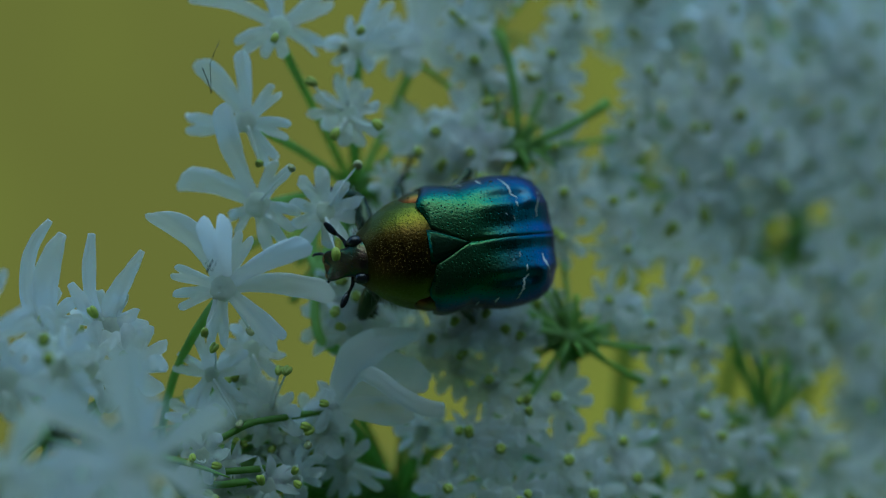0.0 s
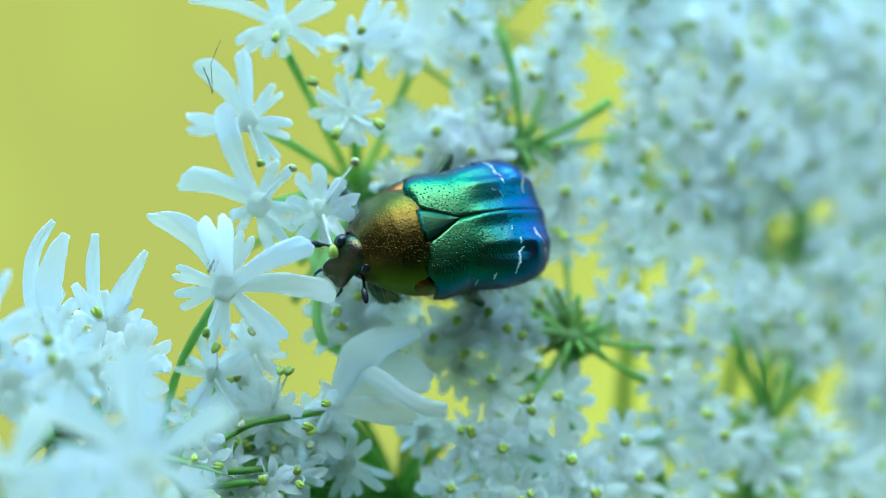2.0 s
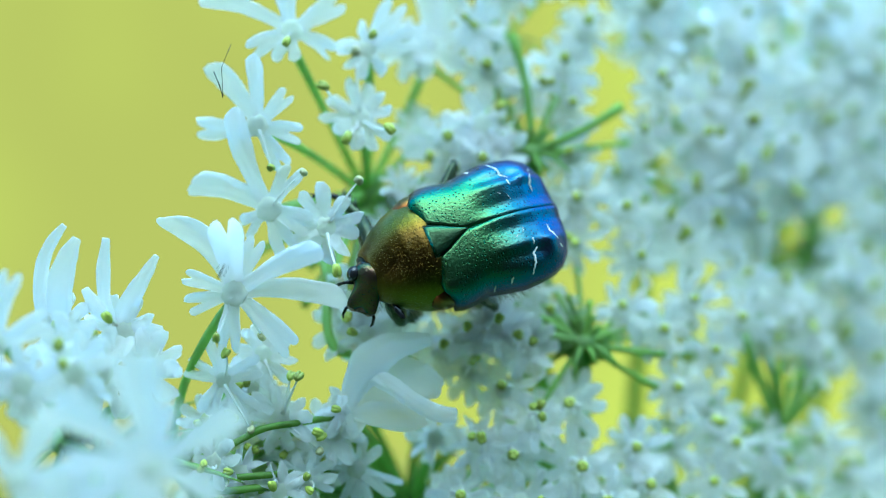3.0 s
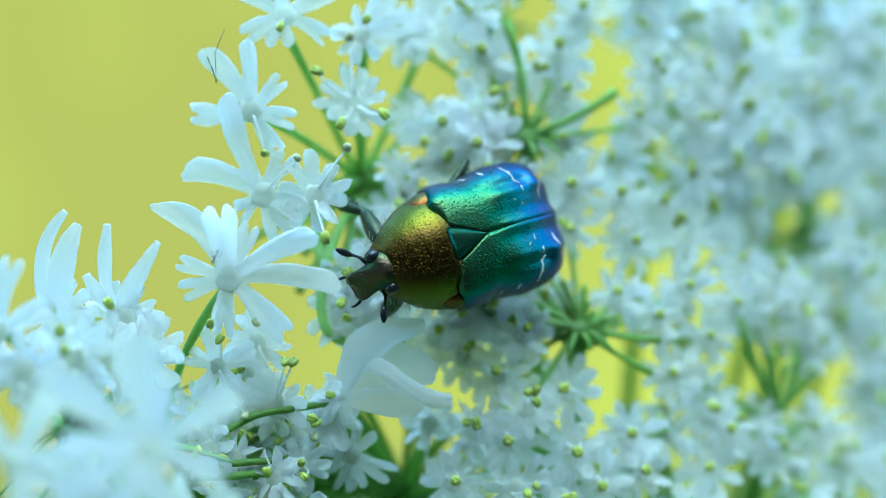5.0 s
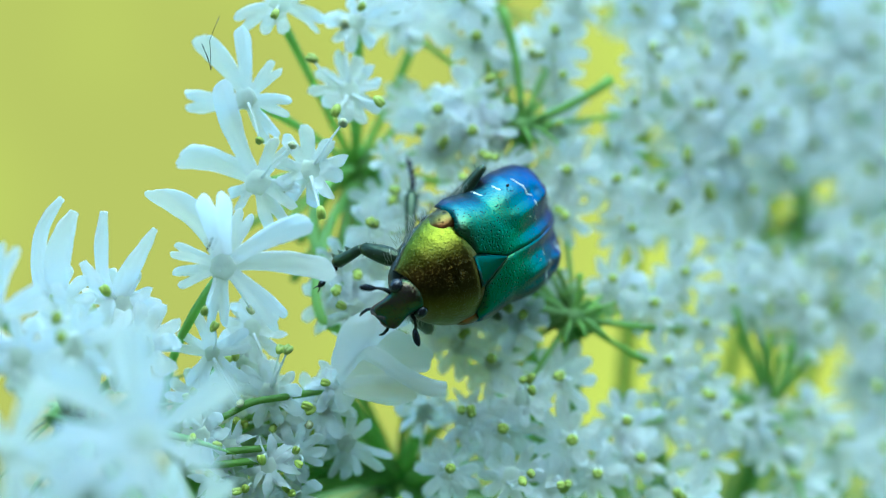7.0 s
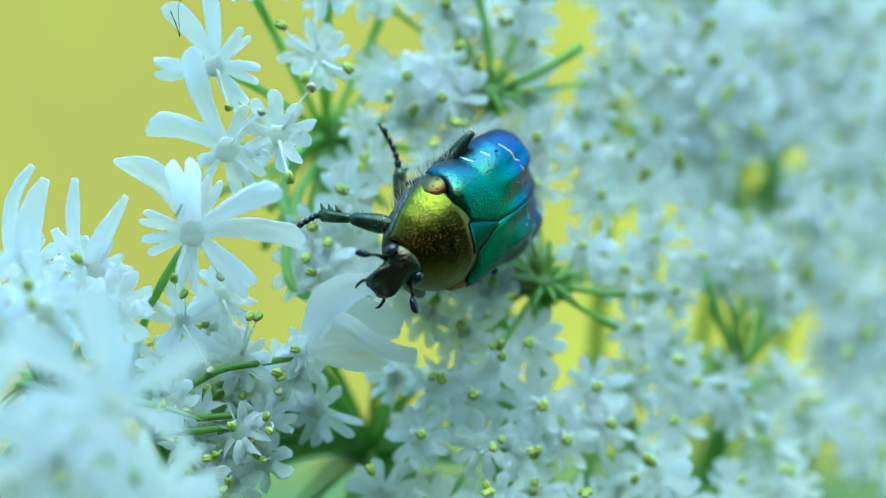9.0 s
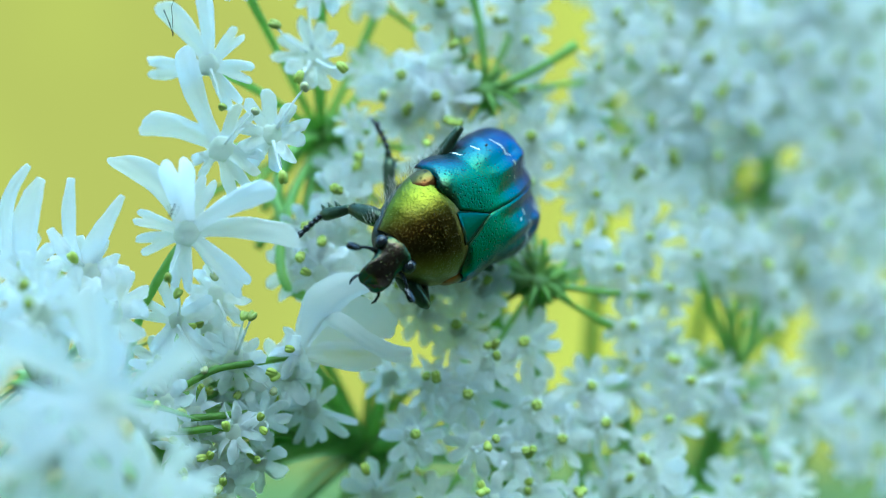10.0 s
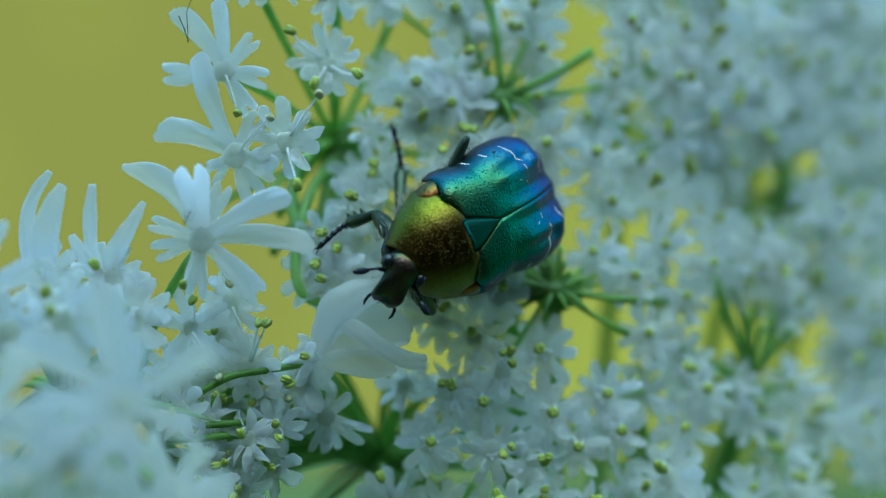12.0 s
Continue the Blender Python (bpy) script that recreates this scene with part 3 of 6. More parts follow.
flower(front, -15.2, -2.3, 6.0, normal=(-0.1, 0.25, 1), petals=[(104, 6.1, 2.4, 12, 26, 0.02, 0, 0.62), (93, 5.0, 2.4, 34, -22, 0.12, -8, 0.05), (30, 6.6, 1.7, 20, 0, 0.02, 10, -0.24), (9, 7.0, 1.9, -4, 4, 0, -8, -0.3), (160, 3.3, 1.2, 5, 20, 0.1), (196, 3.1, 1.6, 0, 35, 0.3), (-40, 5.2, 1.7, -8, 30, 0.12, 8, -0.14), (262, 3.5, 1.7, -10, 25, 0.15), (66, 3.5, 1.5, 10, 10, 0.1)], stamens=[(250, -25, 'l'), (-60, -30, 'l')], big=True, bow=-0.12)
low = cluster("umbel of small white flowers, buds and green anthers", (-3.4, -19.6, -13.0), bracts=13, reach=7.0)
hood = flower(low, -7.8, -10.9, 1.5, normal=(0.1, 0.1, 1), petals=[(140, 2.2, 1.4), (205, 2.2, 1.4, 10, 30), (-95, 2.4, 2.0)], stamens=[(170, 30, 'c')], hooded=True, thick=0.45)
for number, (path, half, cup) in enumerate((
        ([(-7.6, -10.4, 1.9), (-7.0, -8.9, 2.7), (-6.1, -7.4, 3.4), (-4.8, -6.4, 3.4), (-3.2, -5.95, 2.9), (-1.6, -5.6, 2.2)], (0.6, 1.05, 1.35, 1.2, 0.85, 0.5), 0.45),
        ([(-7.4, -10.8, 1.5), (-5.8, -9.3, 1.9), (-4.0, -8.7, 1.8), (-2.4, -8.8, 1.6), (-0.8, -9.3, 1.2)], (0.6, 1.5, 2.0, 1.5, 0.8), 0.12),
        ([(-7.2, -9.9, 2.0), (-5.9, -8.4, 2.9), (-4.5, -8.8, 3.4), (-3.0, -9.9, 3.4), (-1.3, -10.8, 3.1), (0.3, -11.1, 2.8)], (0.4, 0.6, 0.62, 0.62, 0.66, 0.62), 0.35),
        ([(-7.3, -11.1, 1.5), (-5.6, -11.0, 2.1), (-3.5, -11.2, 2.1), (-1.8, -11.4, 1.8)], (0.4, 0.9, 1.1, 0.6), 0.15),
        ([(-7.6, -11.1, 1.6), (-8.1, -10.4, 2.2), (-8.0, -9.6, 2.7)], (0.35, 0.6, 0.4), 0.5))):
    hang("petal", folded_petal([Vector(p) - Vector(low["hub"]) for p in path], half, cup, number), hood, "", hood.matrix_basis.inverted())
flower(low, -8.7, -12.4, 0.6, normal=(-0.1, 0.0, 1), stamens=[(200, 40, 'c'), (160, 35, 'c')], spin=40, size=1.1, thick=0.45)
flower(low, -1.4, -13.2, -4.0, normal=(0.3, -0.3, 1), stamens=[(-40, 20, 'l'), (-100, 5, 'l')], spin=75, thick=0.45)
flower(front, -16.3, -8.5, 3.0, normal=(-0.25, 0.1, 1), petals=[(100, 3.1, 1.7, 15, 20, 0.3), (20, 2.6, 1.7, 5, 20, 0.3), (160, 2.6, 1.6, 5, 20, 0.35), (240, 2.8, 1.7, 0, 30, 0.35), (-50, 2.9, 1.7, 0, 30, 0.35)], stamens=[(60, 40, 'l'), (-60, 10, 'l')], size=1.0)
flower(front, -13.7, -6.8, 1.0, normal=(0, 0.2, 1), stamens=[(-70, 0, 'l')], spin=12, size=1.1)
flower(low, -12.3, -11.4, 2.0, normal=(-0.1, 0.1, 1), stamens=[(72, 25, 'l'), (60, 35, 'l'), (-38, 18, 'l')], spin=55, size=1.1, thick=0.45)
flower(low, -7.0, -15.1, 0.0, normal=(0.1, -0.2, 1), petals=[(60, 2.0, 1.6), (130, 2.1, 1.6), (-30, 3.1, 1.7, 5, 25, 0.35), (262, 2.7, 1.7, -5, 30, 0.35), (-80, 2.7, 1.6, -5, 30, 0.35), (190, 2.0, 1.6)], size=1.0, thick=0.45)
flower(low, -10.5, -15.6, 2.0, normal=(-0.1, -0.1, 1), stamens=[(60, 30, 'c'), (-30, 30, 'c')], spin=25, size=0.95, thick=0.45)
flower(low, -12.3, -16.4, 3.0, normal=(-0.1, 0.1, 1), stamens=[(100, 40, 'c')], curled=True, size=1.1, thick=0.45)
flower(low, -15.1, -15.1, 3.0, normal=(-0.1, 0.1, 1), stamens=[(170, 40, 'c')], curled=True, size=1.0, bow=0.12, thick=0.45)
flower(low, -16.8, -14.2, 4.0, normal=(-0.3, 0.2, 1), stamens=[(-60, 40, 'c'), (-100, 30, 'c')], spin=15, size=0.9, bow=0.2, thick=0.45)
flower(low, 0.3, -17.5, -4.0, normal=(0.1, 0.05, 1), stamens=[(100, 55, 'c'), (40, 55, 'c'), (160, 55, 'c'), (-30, 55, 'c')], spin=18, size=1.05, thick=0.45)
flower(low, 3.7, -14.9, -6.0, normal=(0.2, 0.1, 1), stamens=[(100, 55, 'c'), (30, 55, 'c'), (200, 55, 'c')], spin=48, size=1.1, thick=0.45)
flower(low, -2.3, -21.8, -3.0, normal=(0, 0.1, 1), stamens=[(110, 35, 'l'), (20, 20, 'l')], spin=40, size=1.2, thick=0.45)
flower(low, 4.1, -23.0, -6.0, normal=(0.1, 0.1, 1), stamens=[(110, 55, 'c')], spin=20, size=1.2, thick=0.45)
flower(front, -14.7, -9.3, 0.0, normal=(-0.1, 0.15, 1), stamens=[(60, 45, 'c'), (190, 40, 'c')], spin=20, size=1.0)
flower(front, -15.6, -11.4, 1.0, normal=(-0.1, 0.15, 1), stamens=[(150, 45, 'c'), (340, 40, 'c')], spin=50, size=1.0)
flower(front, -14.2, -10.7, -2.0, normal=(-0.1, 0.15, 1), stamens=[(15, 45, 'c'), (115, 40, 'c')], spin=5, size=1.0)
flower(front, -17.5, -11.8, 2.0, normal=(-0.1, 0.15, 1), stamens=[(195, 45, 'c'), (415, 40, 'c')], spin=65, size=1.0)
flower(front, -11.7, -14.0, -1.0, normal=(-0.1, 0.15, 1), stamens=[(90, 45, 'c'), (240, 40, 'c')], spin=30, size=1.0)
flower(front, -14.1, -14.0, 0.0, normal=(-0.1, 0.15, 1), stamens=[(30, 45, 'c'), (140, 40, 'c')], spin=10, size=1.0)
flower(front, -9.3, -14.7, -2.0, normal=(-0.1, 0.15, 1), stamens=[(132, 45, 'c'), (310, 40, 'c')], spin=44, size=1.0)
flower(low, -13.8, -18.4, 2.0, normal=(-0.1, 0.15, 1), stamens=[(60, 45, 'c'), (190, 40, 'c')], spin=20, size=1.0, curled=False, bow=0.1, thick=0.45)
flower(low, -15.9, -17.2, 3.0, normal=(-0.1, 0.15, 1), stamens=[(150, 45, 'c'), (340, 40, 'c')], spin=50, size=1.0, curled=True, bow=0.1, thick=0.45)
flower(low, -10.7, -18.7, 1.0, normal=(-0.1, 0.15, 1), stamens=[(15, 45, 'c'), (115, 40, 'c')], spin=5, size=1.0, curled=False, bow=0.1, thick=0.45)
flower(low, -12.8, -20.3, 2.0, normal=(-0.1, 0.15, 1), stamens=[(90, 45, 'c'), (240, 40, 'c')], spin=30, size=1.0, curled=False, bow=0.1, thick=0.45)
flower(low, -15.3, -19.5, 3.0, normal=(-0.1, 0.15, 1), stamens=[(120, 45, 'c'), (290, 40, 'c')], spin=40, size=1.0, curled=False, bow=0.1, thick=0.45)
side = cluster("umbel with slender upturned white petals", (-27.5, -13.2, -2.0))
left_bloom = flower(side, -26.9, -4.9, 5.0, normal=(-0.2, 0.1, 1), stamens=[(20, 30, 'c')], spin=20, size=1.15)
right_bloom = flower(side, -22.5, -5.0, 5.0, normal=(-0.1, 0.1, 1), stamens=[(200, 20, 'c'), (120, 30, 'c')], spin=48, size=1.2)
for number, (bloom, path, half, cup) in enumerate((
        (left_bloom, [(-27.4, -4.9, 5.0), (-28.1, -3.1, 5.4), (-28.0, -0.6, 5.8), (-27.4, 1.0, 5.9), (-26.4, 2.4, 5.8)], (0.5, 0.55, 0.52, 0.42, 0.25), 0.3),
        (left_bloom, [(-26.8, -4.8, 5.1), (-26.8, -3.2, 5.9), (-26.6, -1.5, 6.3), (-26.1, 0.2, 6.3), (-25.5, 1.5, 6.0)], (0.5, 0.85, 0.95, 0.72, 0.36), 0.25),
        (right_bloom, [(-23.0, -4.8, 5.0), (-23.6, -3.2, 5.6), (-23.7, -0.9, 6.0), (-23.5, 1.5, 6.0)], (0.35, 0.45, 0.48, 0.28), 0.3),
        (right_bloom, [(-22.5, -4.9, 5.0), (-22.2, -3.6, 5.6), (-21.5, -2.2, 5.9), (-20.7, -0.9, 5.9), (-20.0, 0.3, 5.7)], (0.5, 0.8, 0.66, 0.46, 0.22), 0.3),
        (right_bloom, [(-23.2, -4.6, 5.0), (-24.1, -3.5, 5.8), (-25.0, -2.0, 6.0)], (0.35, 0.55, 0.3), 0.3),
        (right_bloom, [(-22.0, -5.2, 5.0), (-20.9, -5.0, 5.6), (-19.6, -5.3, 5.4)], (0.4, 0.65, 0.6), 0.2))):
    hang("petal", folded_petal([Vector(p) - Vector(side["hub"]) for p in path], half, cup, number + 9), bloom, "", bloom.matrix_basis.inverted())
for u, v, w, turn in ((-25.3, -6.5, 10, 40), (-23.4, -7.8, 7, 62), (-20.7, -7.9, 6, 50)):
    flower(side, u, v, w, normal=(-0.15, 0.2, 1), stamens=[(turn, 40, 'c')], spin=turn, size=1.3)
flower(side, -29.4, -5.6, 13.0, normal=(-0.3, 0.1, 1), petals=[(80, 4.3, 1.8), (20, 3.7, 1.8), (140, 3.5, 1.6), (200, 3.5, 1.6), (280, 3.5, 1.6)], big=True)
flower(side, -24.2, -7.4, 13.0, normal=(-0.2, 0.1, 1), stamens=[(60, 40, 'c')], spin=30, size=1.2)
flower(side, -27.4, -8.1, 14.0, normal=(-0.2, 0.1, 1), spin=10, size=1.25)
near = cluster("umbel of large white outer flowers with broad petals", (-24.7, -14.3, 3.0), bracts=11, reach=9.0)
flower(near, -17.3, -11.9, 27.0, normal=(-0.1, 0.35, 1), petals=[(99, 6.3, 2.5, 14, 15, 0.0), (141, 6.8, 2.1, 12, 15, 0.05, 0, 0.1), (30, 5.6, 2.0, 12, 20, 0.05), (68, 3.6, 1.3, 30, 10, 0.1), (178, 4.8, 1.7, 8, 25, 0.1), (209, 5.6, 1.9, 5, 20, 0.1), (-22, 4.2, 1.6, 8, 25, 0.1), (-75, 3.6, 1.6, 5, 25, 0.1), (245, 4.0, 1.5, 5, 25, 0.1)], big=True)
flower(near, -20.8, -15.2, 26.0, normal=(-0.2, 0.3, 1), petals=[(152, 4.6, 1.7, 10, 20, 0.1), (64, 3.3, 1.5, 20, 20, 0.1), (108, 3.0, 1.6, 20, 20, 0.1), (15, 4.0, 1.6, 8, 20, 0.1), (192, 4.0, 1.6, 8, 20, 0.1), (250, 3.4, 1.6, 8, 20, 0.1), (-40, 3.6, 1.6, 8, 20, 0.1)], big=True)
flower(near, -25.7, -13.1, 24.5, normal=(-0.1, 0.35, 1), petals=[(65, 4.3, 2.0, 10, 25, 0.1), (130, 3.9, 2.0, 10, 25, 0.1), (5, 3.6, 2.0, 10, 25, 0.1), (285, 3.9, 2.0, 10, 25, 0.1)], big=True)
flower(near, -15.4, -18.1, 19.9, normal=(-0.1, 0.35, 1), petals=[(60, 3.1, 1.6, 10, 25, 0.1), (120, 3.8, 1.8, 10, 25, 0.1), (10, 3.1, 1.6, 10, 25, 0.1), (200, 3.1, 1.6, 10, 25, 0.1)], big=True)
flower(near, -23.3, -19.2, 24.5, normal=(-0.1, 0.35, 1), petals=[(80, 3.9, 2.0, 10, 25, 0.1), (130, 4.3, 2.0, 10, 25, 0.1), (20, 4.3, 2.0, 10, 25, 0.1)], big=True)
flower(near, -16.4, -19.7, 23.5, normal=(-0.1, 0.35, 1), petals=[(70, 3.6, 2.0, 10, 25, 0.1), (120, 4.0, 2.0, 10, 25, 0.1), (20, 4.3, 2.0, 10, 25, 0.1), (180, 4.3, 2.0, 10, 25, 0.1)], big=True)
flower(near, -14.3, -21.0, 21.7, normal=(-0.1, 0.35, 1), petals=[(70, 3.7, 1.9, 10, 25, 0.1), (120, 3.7, 1.9, 10, 25, 0.1), (20, 4.4, 1.9, 10, 25, 0.1), (180, 4.4, 1.9, 10, 25, 0.1)], big=True)


def head_depth(u, v):
    """How far the flower head lies back from the beetle's place."""
    return -5.5 - 0.12 * u - 0.011 * u * u - 0.22 * v


def fill(roots, u_range, v_range, depth, count, gap, holes, seed, big=0.03, taken=()):
    """Scatters flowers over a stretch of the head, each on the nearest hub, keeping a spacing and leaving the bare openings free; the holes run back through the head."""
    rng = random.Random(seed)
    done = list(taken)
    for _ in range(count * 30):
        u, v = rng.uniform(*u_range), rng.uniform(*v_range)
        k = 138.0 / (138.0 - depth(u, v))
        if any(((u * k - a) / c) ** 2 + ((v * k - b) / d) ** 2 < 1 for a, b, c, d in holes):
            continue
        if any(math.hypot(u - a, v - b) < gap for a, b in done):
            continue
        done.append((u, v))
        root = min(roots, key=lambda r: (r["hub"][0] - u) ** 2 + (r["hub"][1] - v + 2) ** 2)
        w = depth(u, v) + rng.uniform(-1.8, 1.8)
        nrm = (rng.uniform(-0.45, 0.45), rng.uniform(0.05, 0.6), 1)
        kinds = [(rng.uniform(0, 360), rng.uniform(35, 70), "c") for _ in range(rng.choice((1, 2, 3, 3)))]
        if rng.random() < big:
            ps = [(72 * k + rng.uniform(0, 25), rng.uniform(3.0, 5.5), 2.0, 10, 25, 0.15) for k in range(5)]
            flower(root, u, v, w, nrm, ps, [], True, seed=len(done))
        else:
            flower(root, u, v, w, nrm, None, kinds, seed=len(done), thick=0.22, size=rng.uniform(0.95, 1.2) * (1.1 if u > 14 else 1.0), curled=rng.random() < 0.08)
        if len(done) >= count:
            break


back_a = cluster("umbel of small white flowers with green anthers", (9.7, -6.2, -5.1), bracts=8, reach=3.0, knob=0.6)
back_b = cluster("umbel of small white flowers with green anthers", (5.8, 8.2, -6.9), bracts=8, reach=3.0, knob=0.6)
back_c = cluster("umbel of small white flowers with green anthers", (26.0, -14.1, -13.9), bracts=0, knob=0.5)
back_d = cluster("umbel of small white flowers with green anthers", (17.4, 18.8, -21.1))
back_e = cluster("umbel of small white flowers with green anthers", (20.8, 5.2, -19.9))
back_f = cluster("umbel of small white flowers with green anthers", (30.7, 0.5, -25.7))
back_g = cluster("umbel of small white flowers with green anthers", (17.7, -20.5, -12.6))
back_h = cluster("umbel of small white flowers with green anthers", (31.5, 15.9, -29.7))
back_i = cluster("umbel of small white flowers with green anthers", (7.7, -16.5, -9.4))
back_j = cluster("umbel of small white flowers with green anthers", (38.5, -12.9, -29.6))
back_k = cluster("umbel of small white flowers with green anthers", (39.7, 7.2, -35.2))
back_l = cluster("umbel of small white flowers with green anthers", (3.5, 17.3, -15.9))
BACK = [back_a, back_b, back_c, back_d, back_e, back_f, back_g, back_h, back_i, back_j, back_k, back_l]
OPENINGS = [(11.4, 10.0, 4.2, 2.8), (21.1, -18.6, 3.2, 2.8), (29.2, -18.6, 2.6, 2.8), (26.4, 2.5, 2.3, 2.2), (5.4, 7.8, 2.5, 2.5), (-5.4, -18.4, 4.6, 2.5), (1.1, -19.0, 4.6, 2.5), (11.3, 10.1, 3.8, 2.4), (10.7, 7.2, 1.9, 1.8), (14.9, 6.8, 2.3, 1.8), (15.0, 4.9, 1.8, 1.9),
            (12.1, -1.8, 3.5, 2.0), (9.1, -1.9, 2.0, 2.6), (13.3, -6.8, 3.4, 3.1), (10.3, -11.3, 1.9, 2.5),
            (12.3, -10.5, 2.6, 1.6), (2.8, -6.4, 2.5, 1.9), (2.0, -11.1, 2.5, 2.1), (2.3, -15.8, 1.9, 2.5),
            (21.1, -8.4, 2.8, 3.5), (23.5, -9.3, 2.6, 3.8), (26.4, 2.5, 2.1, 2.0), (21.5, -18.2, 2.4, 1.9),
            (29.4, -18.2, 1.9, 2.0), (26.6, -9.7, 2.6, 1.9), (12.3, 14.6, 2.0, 2.7), (4.0, 16.4, 2.0, 2.5),
            (7.2, 17.3, 2.1, 1.5), (21.6, 16.4, 1.8, 2.0), (14.2, -18.2, 2.8, 1.9), (24.1, 0.1, 1.9, 1.6),
            (26.0, -0.5, 1.8, 1.9), (5.4, 7.6, 2.3, 2.5), (4.0, 10.3, 2.1, 2.3), (9.3, -6.2, 2.8, 2.6),
            (5.6, -8.0, 2.1, 2.0), (-0.9, -10.5, 1.9, 2.2), (-0.5, -17.0, 2.6, 2.6), (25.6, 11.3, 1.9, 1.7),
            (18.8, 14.3, 1.5, 1.5), (10.1, -0.7, 2.2, 1.9), (14.2, -3.6, 1.6, 1.8)]
MIDDLE = [
    (back_b, 2.7, 14.4, -8.6, 1.26),
    (back_b, 8.4, 14.8, -10.1, 1.21),
    (back_b, -0.7, 8.9, -6.9, 1.16),
    (back_b, -3.6, 16.2, -8.3, 1.12),
    (back_b, 2.1, 7.3, -6.9, 1.16),
    (back_b, 10.1, 17.9, -11.3, 1.12),
    (back_a, 8.7, -10.8, -4.5, 1.26),
    (back_a, 4.3, -14.6, -2.5, 1.16),
    (back_i, 9.1, -15.3, -3.6, 1.21),
    (back_a, 12.8, -3.9, -7.5, 1.07),
    (back_a, 15.9, -5.5, -8.5, 1.07),
    (back_a, 18.2, -3.4, -10.1, 1.02),
    (back_e, 9.4, 4.4, -8.1, 1.16),
    (back_e, 13.1, 3.6, -9.3, 1.12),
    (back_e, 14.0, 0.1, -8.9, 1.02),
    (back_a, 3.7, -9.6, -3.5, 1.12),
    (back_a, 4.7, -5.8, -4.5, 1.12),
    (back_c, 21.2, -14.3, -9.3, 1.12),
    (back_c, 17.1, -9.8, -8.1, 1.07),
    (back_c, 13.5, -14.3, -5.5, 1.12),
    (back_i, 14.3, -16.8, -5.2, 1.12),
    (back_c, 19.8, -17.1, -7.9, 1.12),
    (back_i, 11.2, -17.8, -3.8, 1.12),
    (back_i, 0.3, -17.3, -1.2, 1.07),
    (back_c, 22.5, -4.7, -12.2, 1.12),
    (back_a, 20.0, -7.3, -10.2, 1.02),
    (back_b, 8.8, 11.7, -9.5, 1.02),
    (back_b, 14.8, 9.6, -11.3, 1.02),
]
for k, (root, u, v, w, size) in enumerate(MIDDLE):
    flower(root, u, v, w, normal=(0.08 * (k % 3 - 1), 0.12 + 0.08 * (k % 2), 1), stamens=[((97 * k + a) % 360, 50, "c") for a in (0, 75, 140, 230, 300)[:3 + k % 3]], size=size, seed=k, thick=0.22)
TAKEN = [(u, v) for _, u, v, _, _ in MIDDLE]
fill(BACK, (1.0, 42.0), (-23.0, 23.0), head_depth, 190, 2.8, OPENINGS, 5, 0.0, TAKEN)
fill(BACK, (16.0, 48.0), (-2.0, 26.0), lambda u, v: head_depth(u, v) - 8.0, 110, 3.4, OPENINGS, 8, 0.5)

flower(back_a, 0.7, -5.6, -3.0, normal=(0.1, 0.3, 1), stamens=[(60, 50, 'c'), (200, 50, 'c')], size=1.1)
flower(back_a, 3.0, -5.0, -3.0, normal=(0.1, 0.3, 1), stamens=[(60, 50, 'c'), (200, 50, 'c')], size=1.1)
flower(back_a, 5.5, -6.7, -4.0, normal=(0.1, 0.3, 1), stamens=[(60, 50, 'c'), (200, 50, 'c')], size=1.1)
flower(back_a, 4.1, -2.9, -5.0, normal=(0.1, 0.3, 1), stamens=[(60, 50, 'c'), (200, 50, 'c')], size=1.1)
flower(back_a, -1.0, -6.9, -4.0, normal=(0.1, 0.3, 1), stamens=[(60, 50, 'c'), (200, 50, 'c')], size=1.1)
flower(edge, -5.0, 0.2, -3.0, normal=(-0.10, 0.2, 1), stamens=[(0, 45, 'c'), (120, 50, 'c'), (250, 50, 'c')], spin=20, size=1.15, thick=0.25)
flower(edge, -7.4, -2.5, -2.5, normal=(0.00, 0.2, 1), stamens=[(40, 45, 'c'), (170, 50, 'c'), (280, 50, 'c')], spin=50, size=1.10, thick=0.25)
flower(edge, -8.0, -4.8, -2.0, normal=(0.10, 0.2, 1), stamens=[(80, 45, 'c'), (220, 50, 'c'), (310, 50, 'c')], spin=5, size=1.15, thick=0.25)
flower(edge, -5.9, -3.7, -3.5, normal=(-0.10, 0.2, 1), stamens=[(120, 45, 'c'), (270, 50, 'c'), (340, 50, 'c')], spin=35, size=1.15, thick=0.25)
flower(edge, -3.5, 2.6, -5.0, normal=(0.00, 0.2, 1), stamens=[(160, 45, 'c'), (320, 50, 'c'), (370, 50, 'c')], spin=60, size=1.05, thick=0.25)
flower(edge, -5.3, -6.4, -4.0, normal=(0.10, 0.2, 1), stamens=[(200, 45, 'c'), (370, 50, 'c'), (400, 50, 'c')], spin=10, size=1.15, thick=0.25)
bare_stalk(low, [(-16.6, -13.6, 3.4), (-15.0, -12.7, 3.6), (-13.3, -11.9, 3.4), (-11.0, -11.6, 2.4), (-8.6, -11.3, 1.2)], 0.25, BRACT_SHADED)
bare_stalk(low, [(-17.6, -15.4, 4.2), (-15.1, -15.3, 4.0), (-12.6, -15.2, 3.0), (-9.8, -15.3, 0.5), (-7.0, -16.4, -4.0)], 0.25, BRACT_SHADED)
bare_stalk(low, [(-17.6, -16.2, 4.4), (-15.4, -16.2, 4.2), (-13.2, -16.1, 3.0), (-9.8, -16.8, 0.0), (-7.0, -17.8, -5.0)], 0.27, BRACT_SHADED)
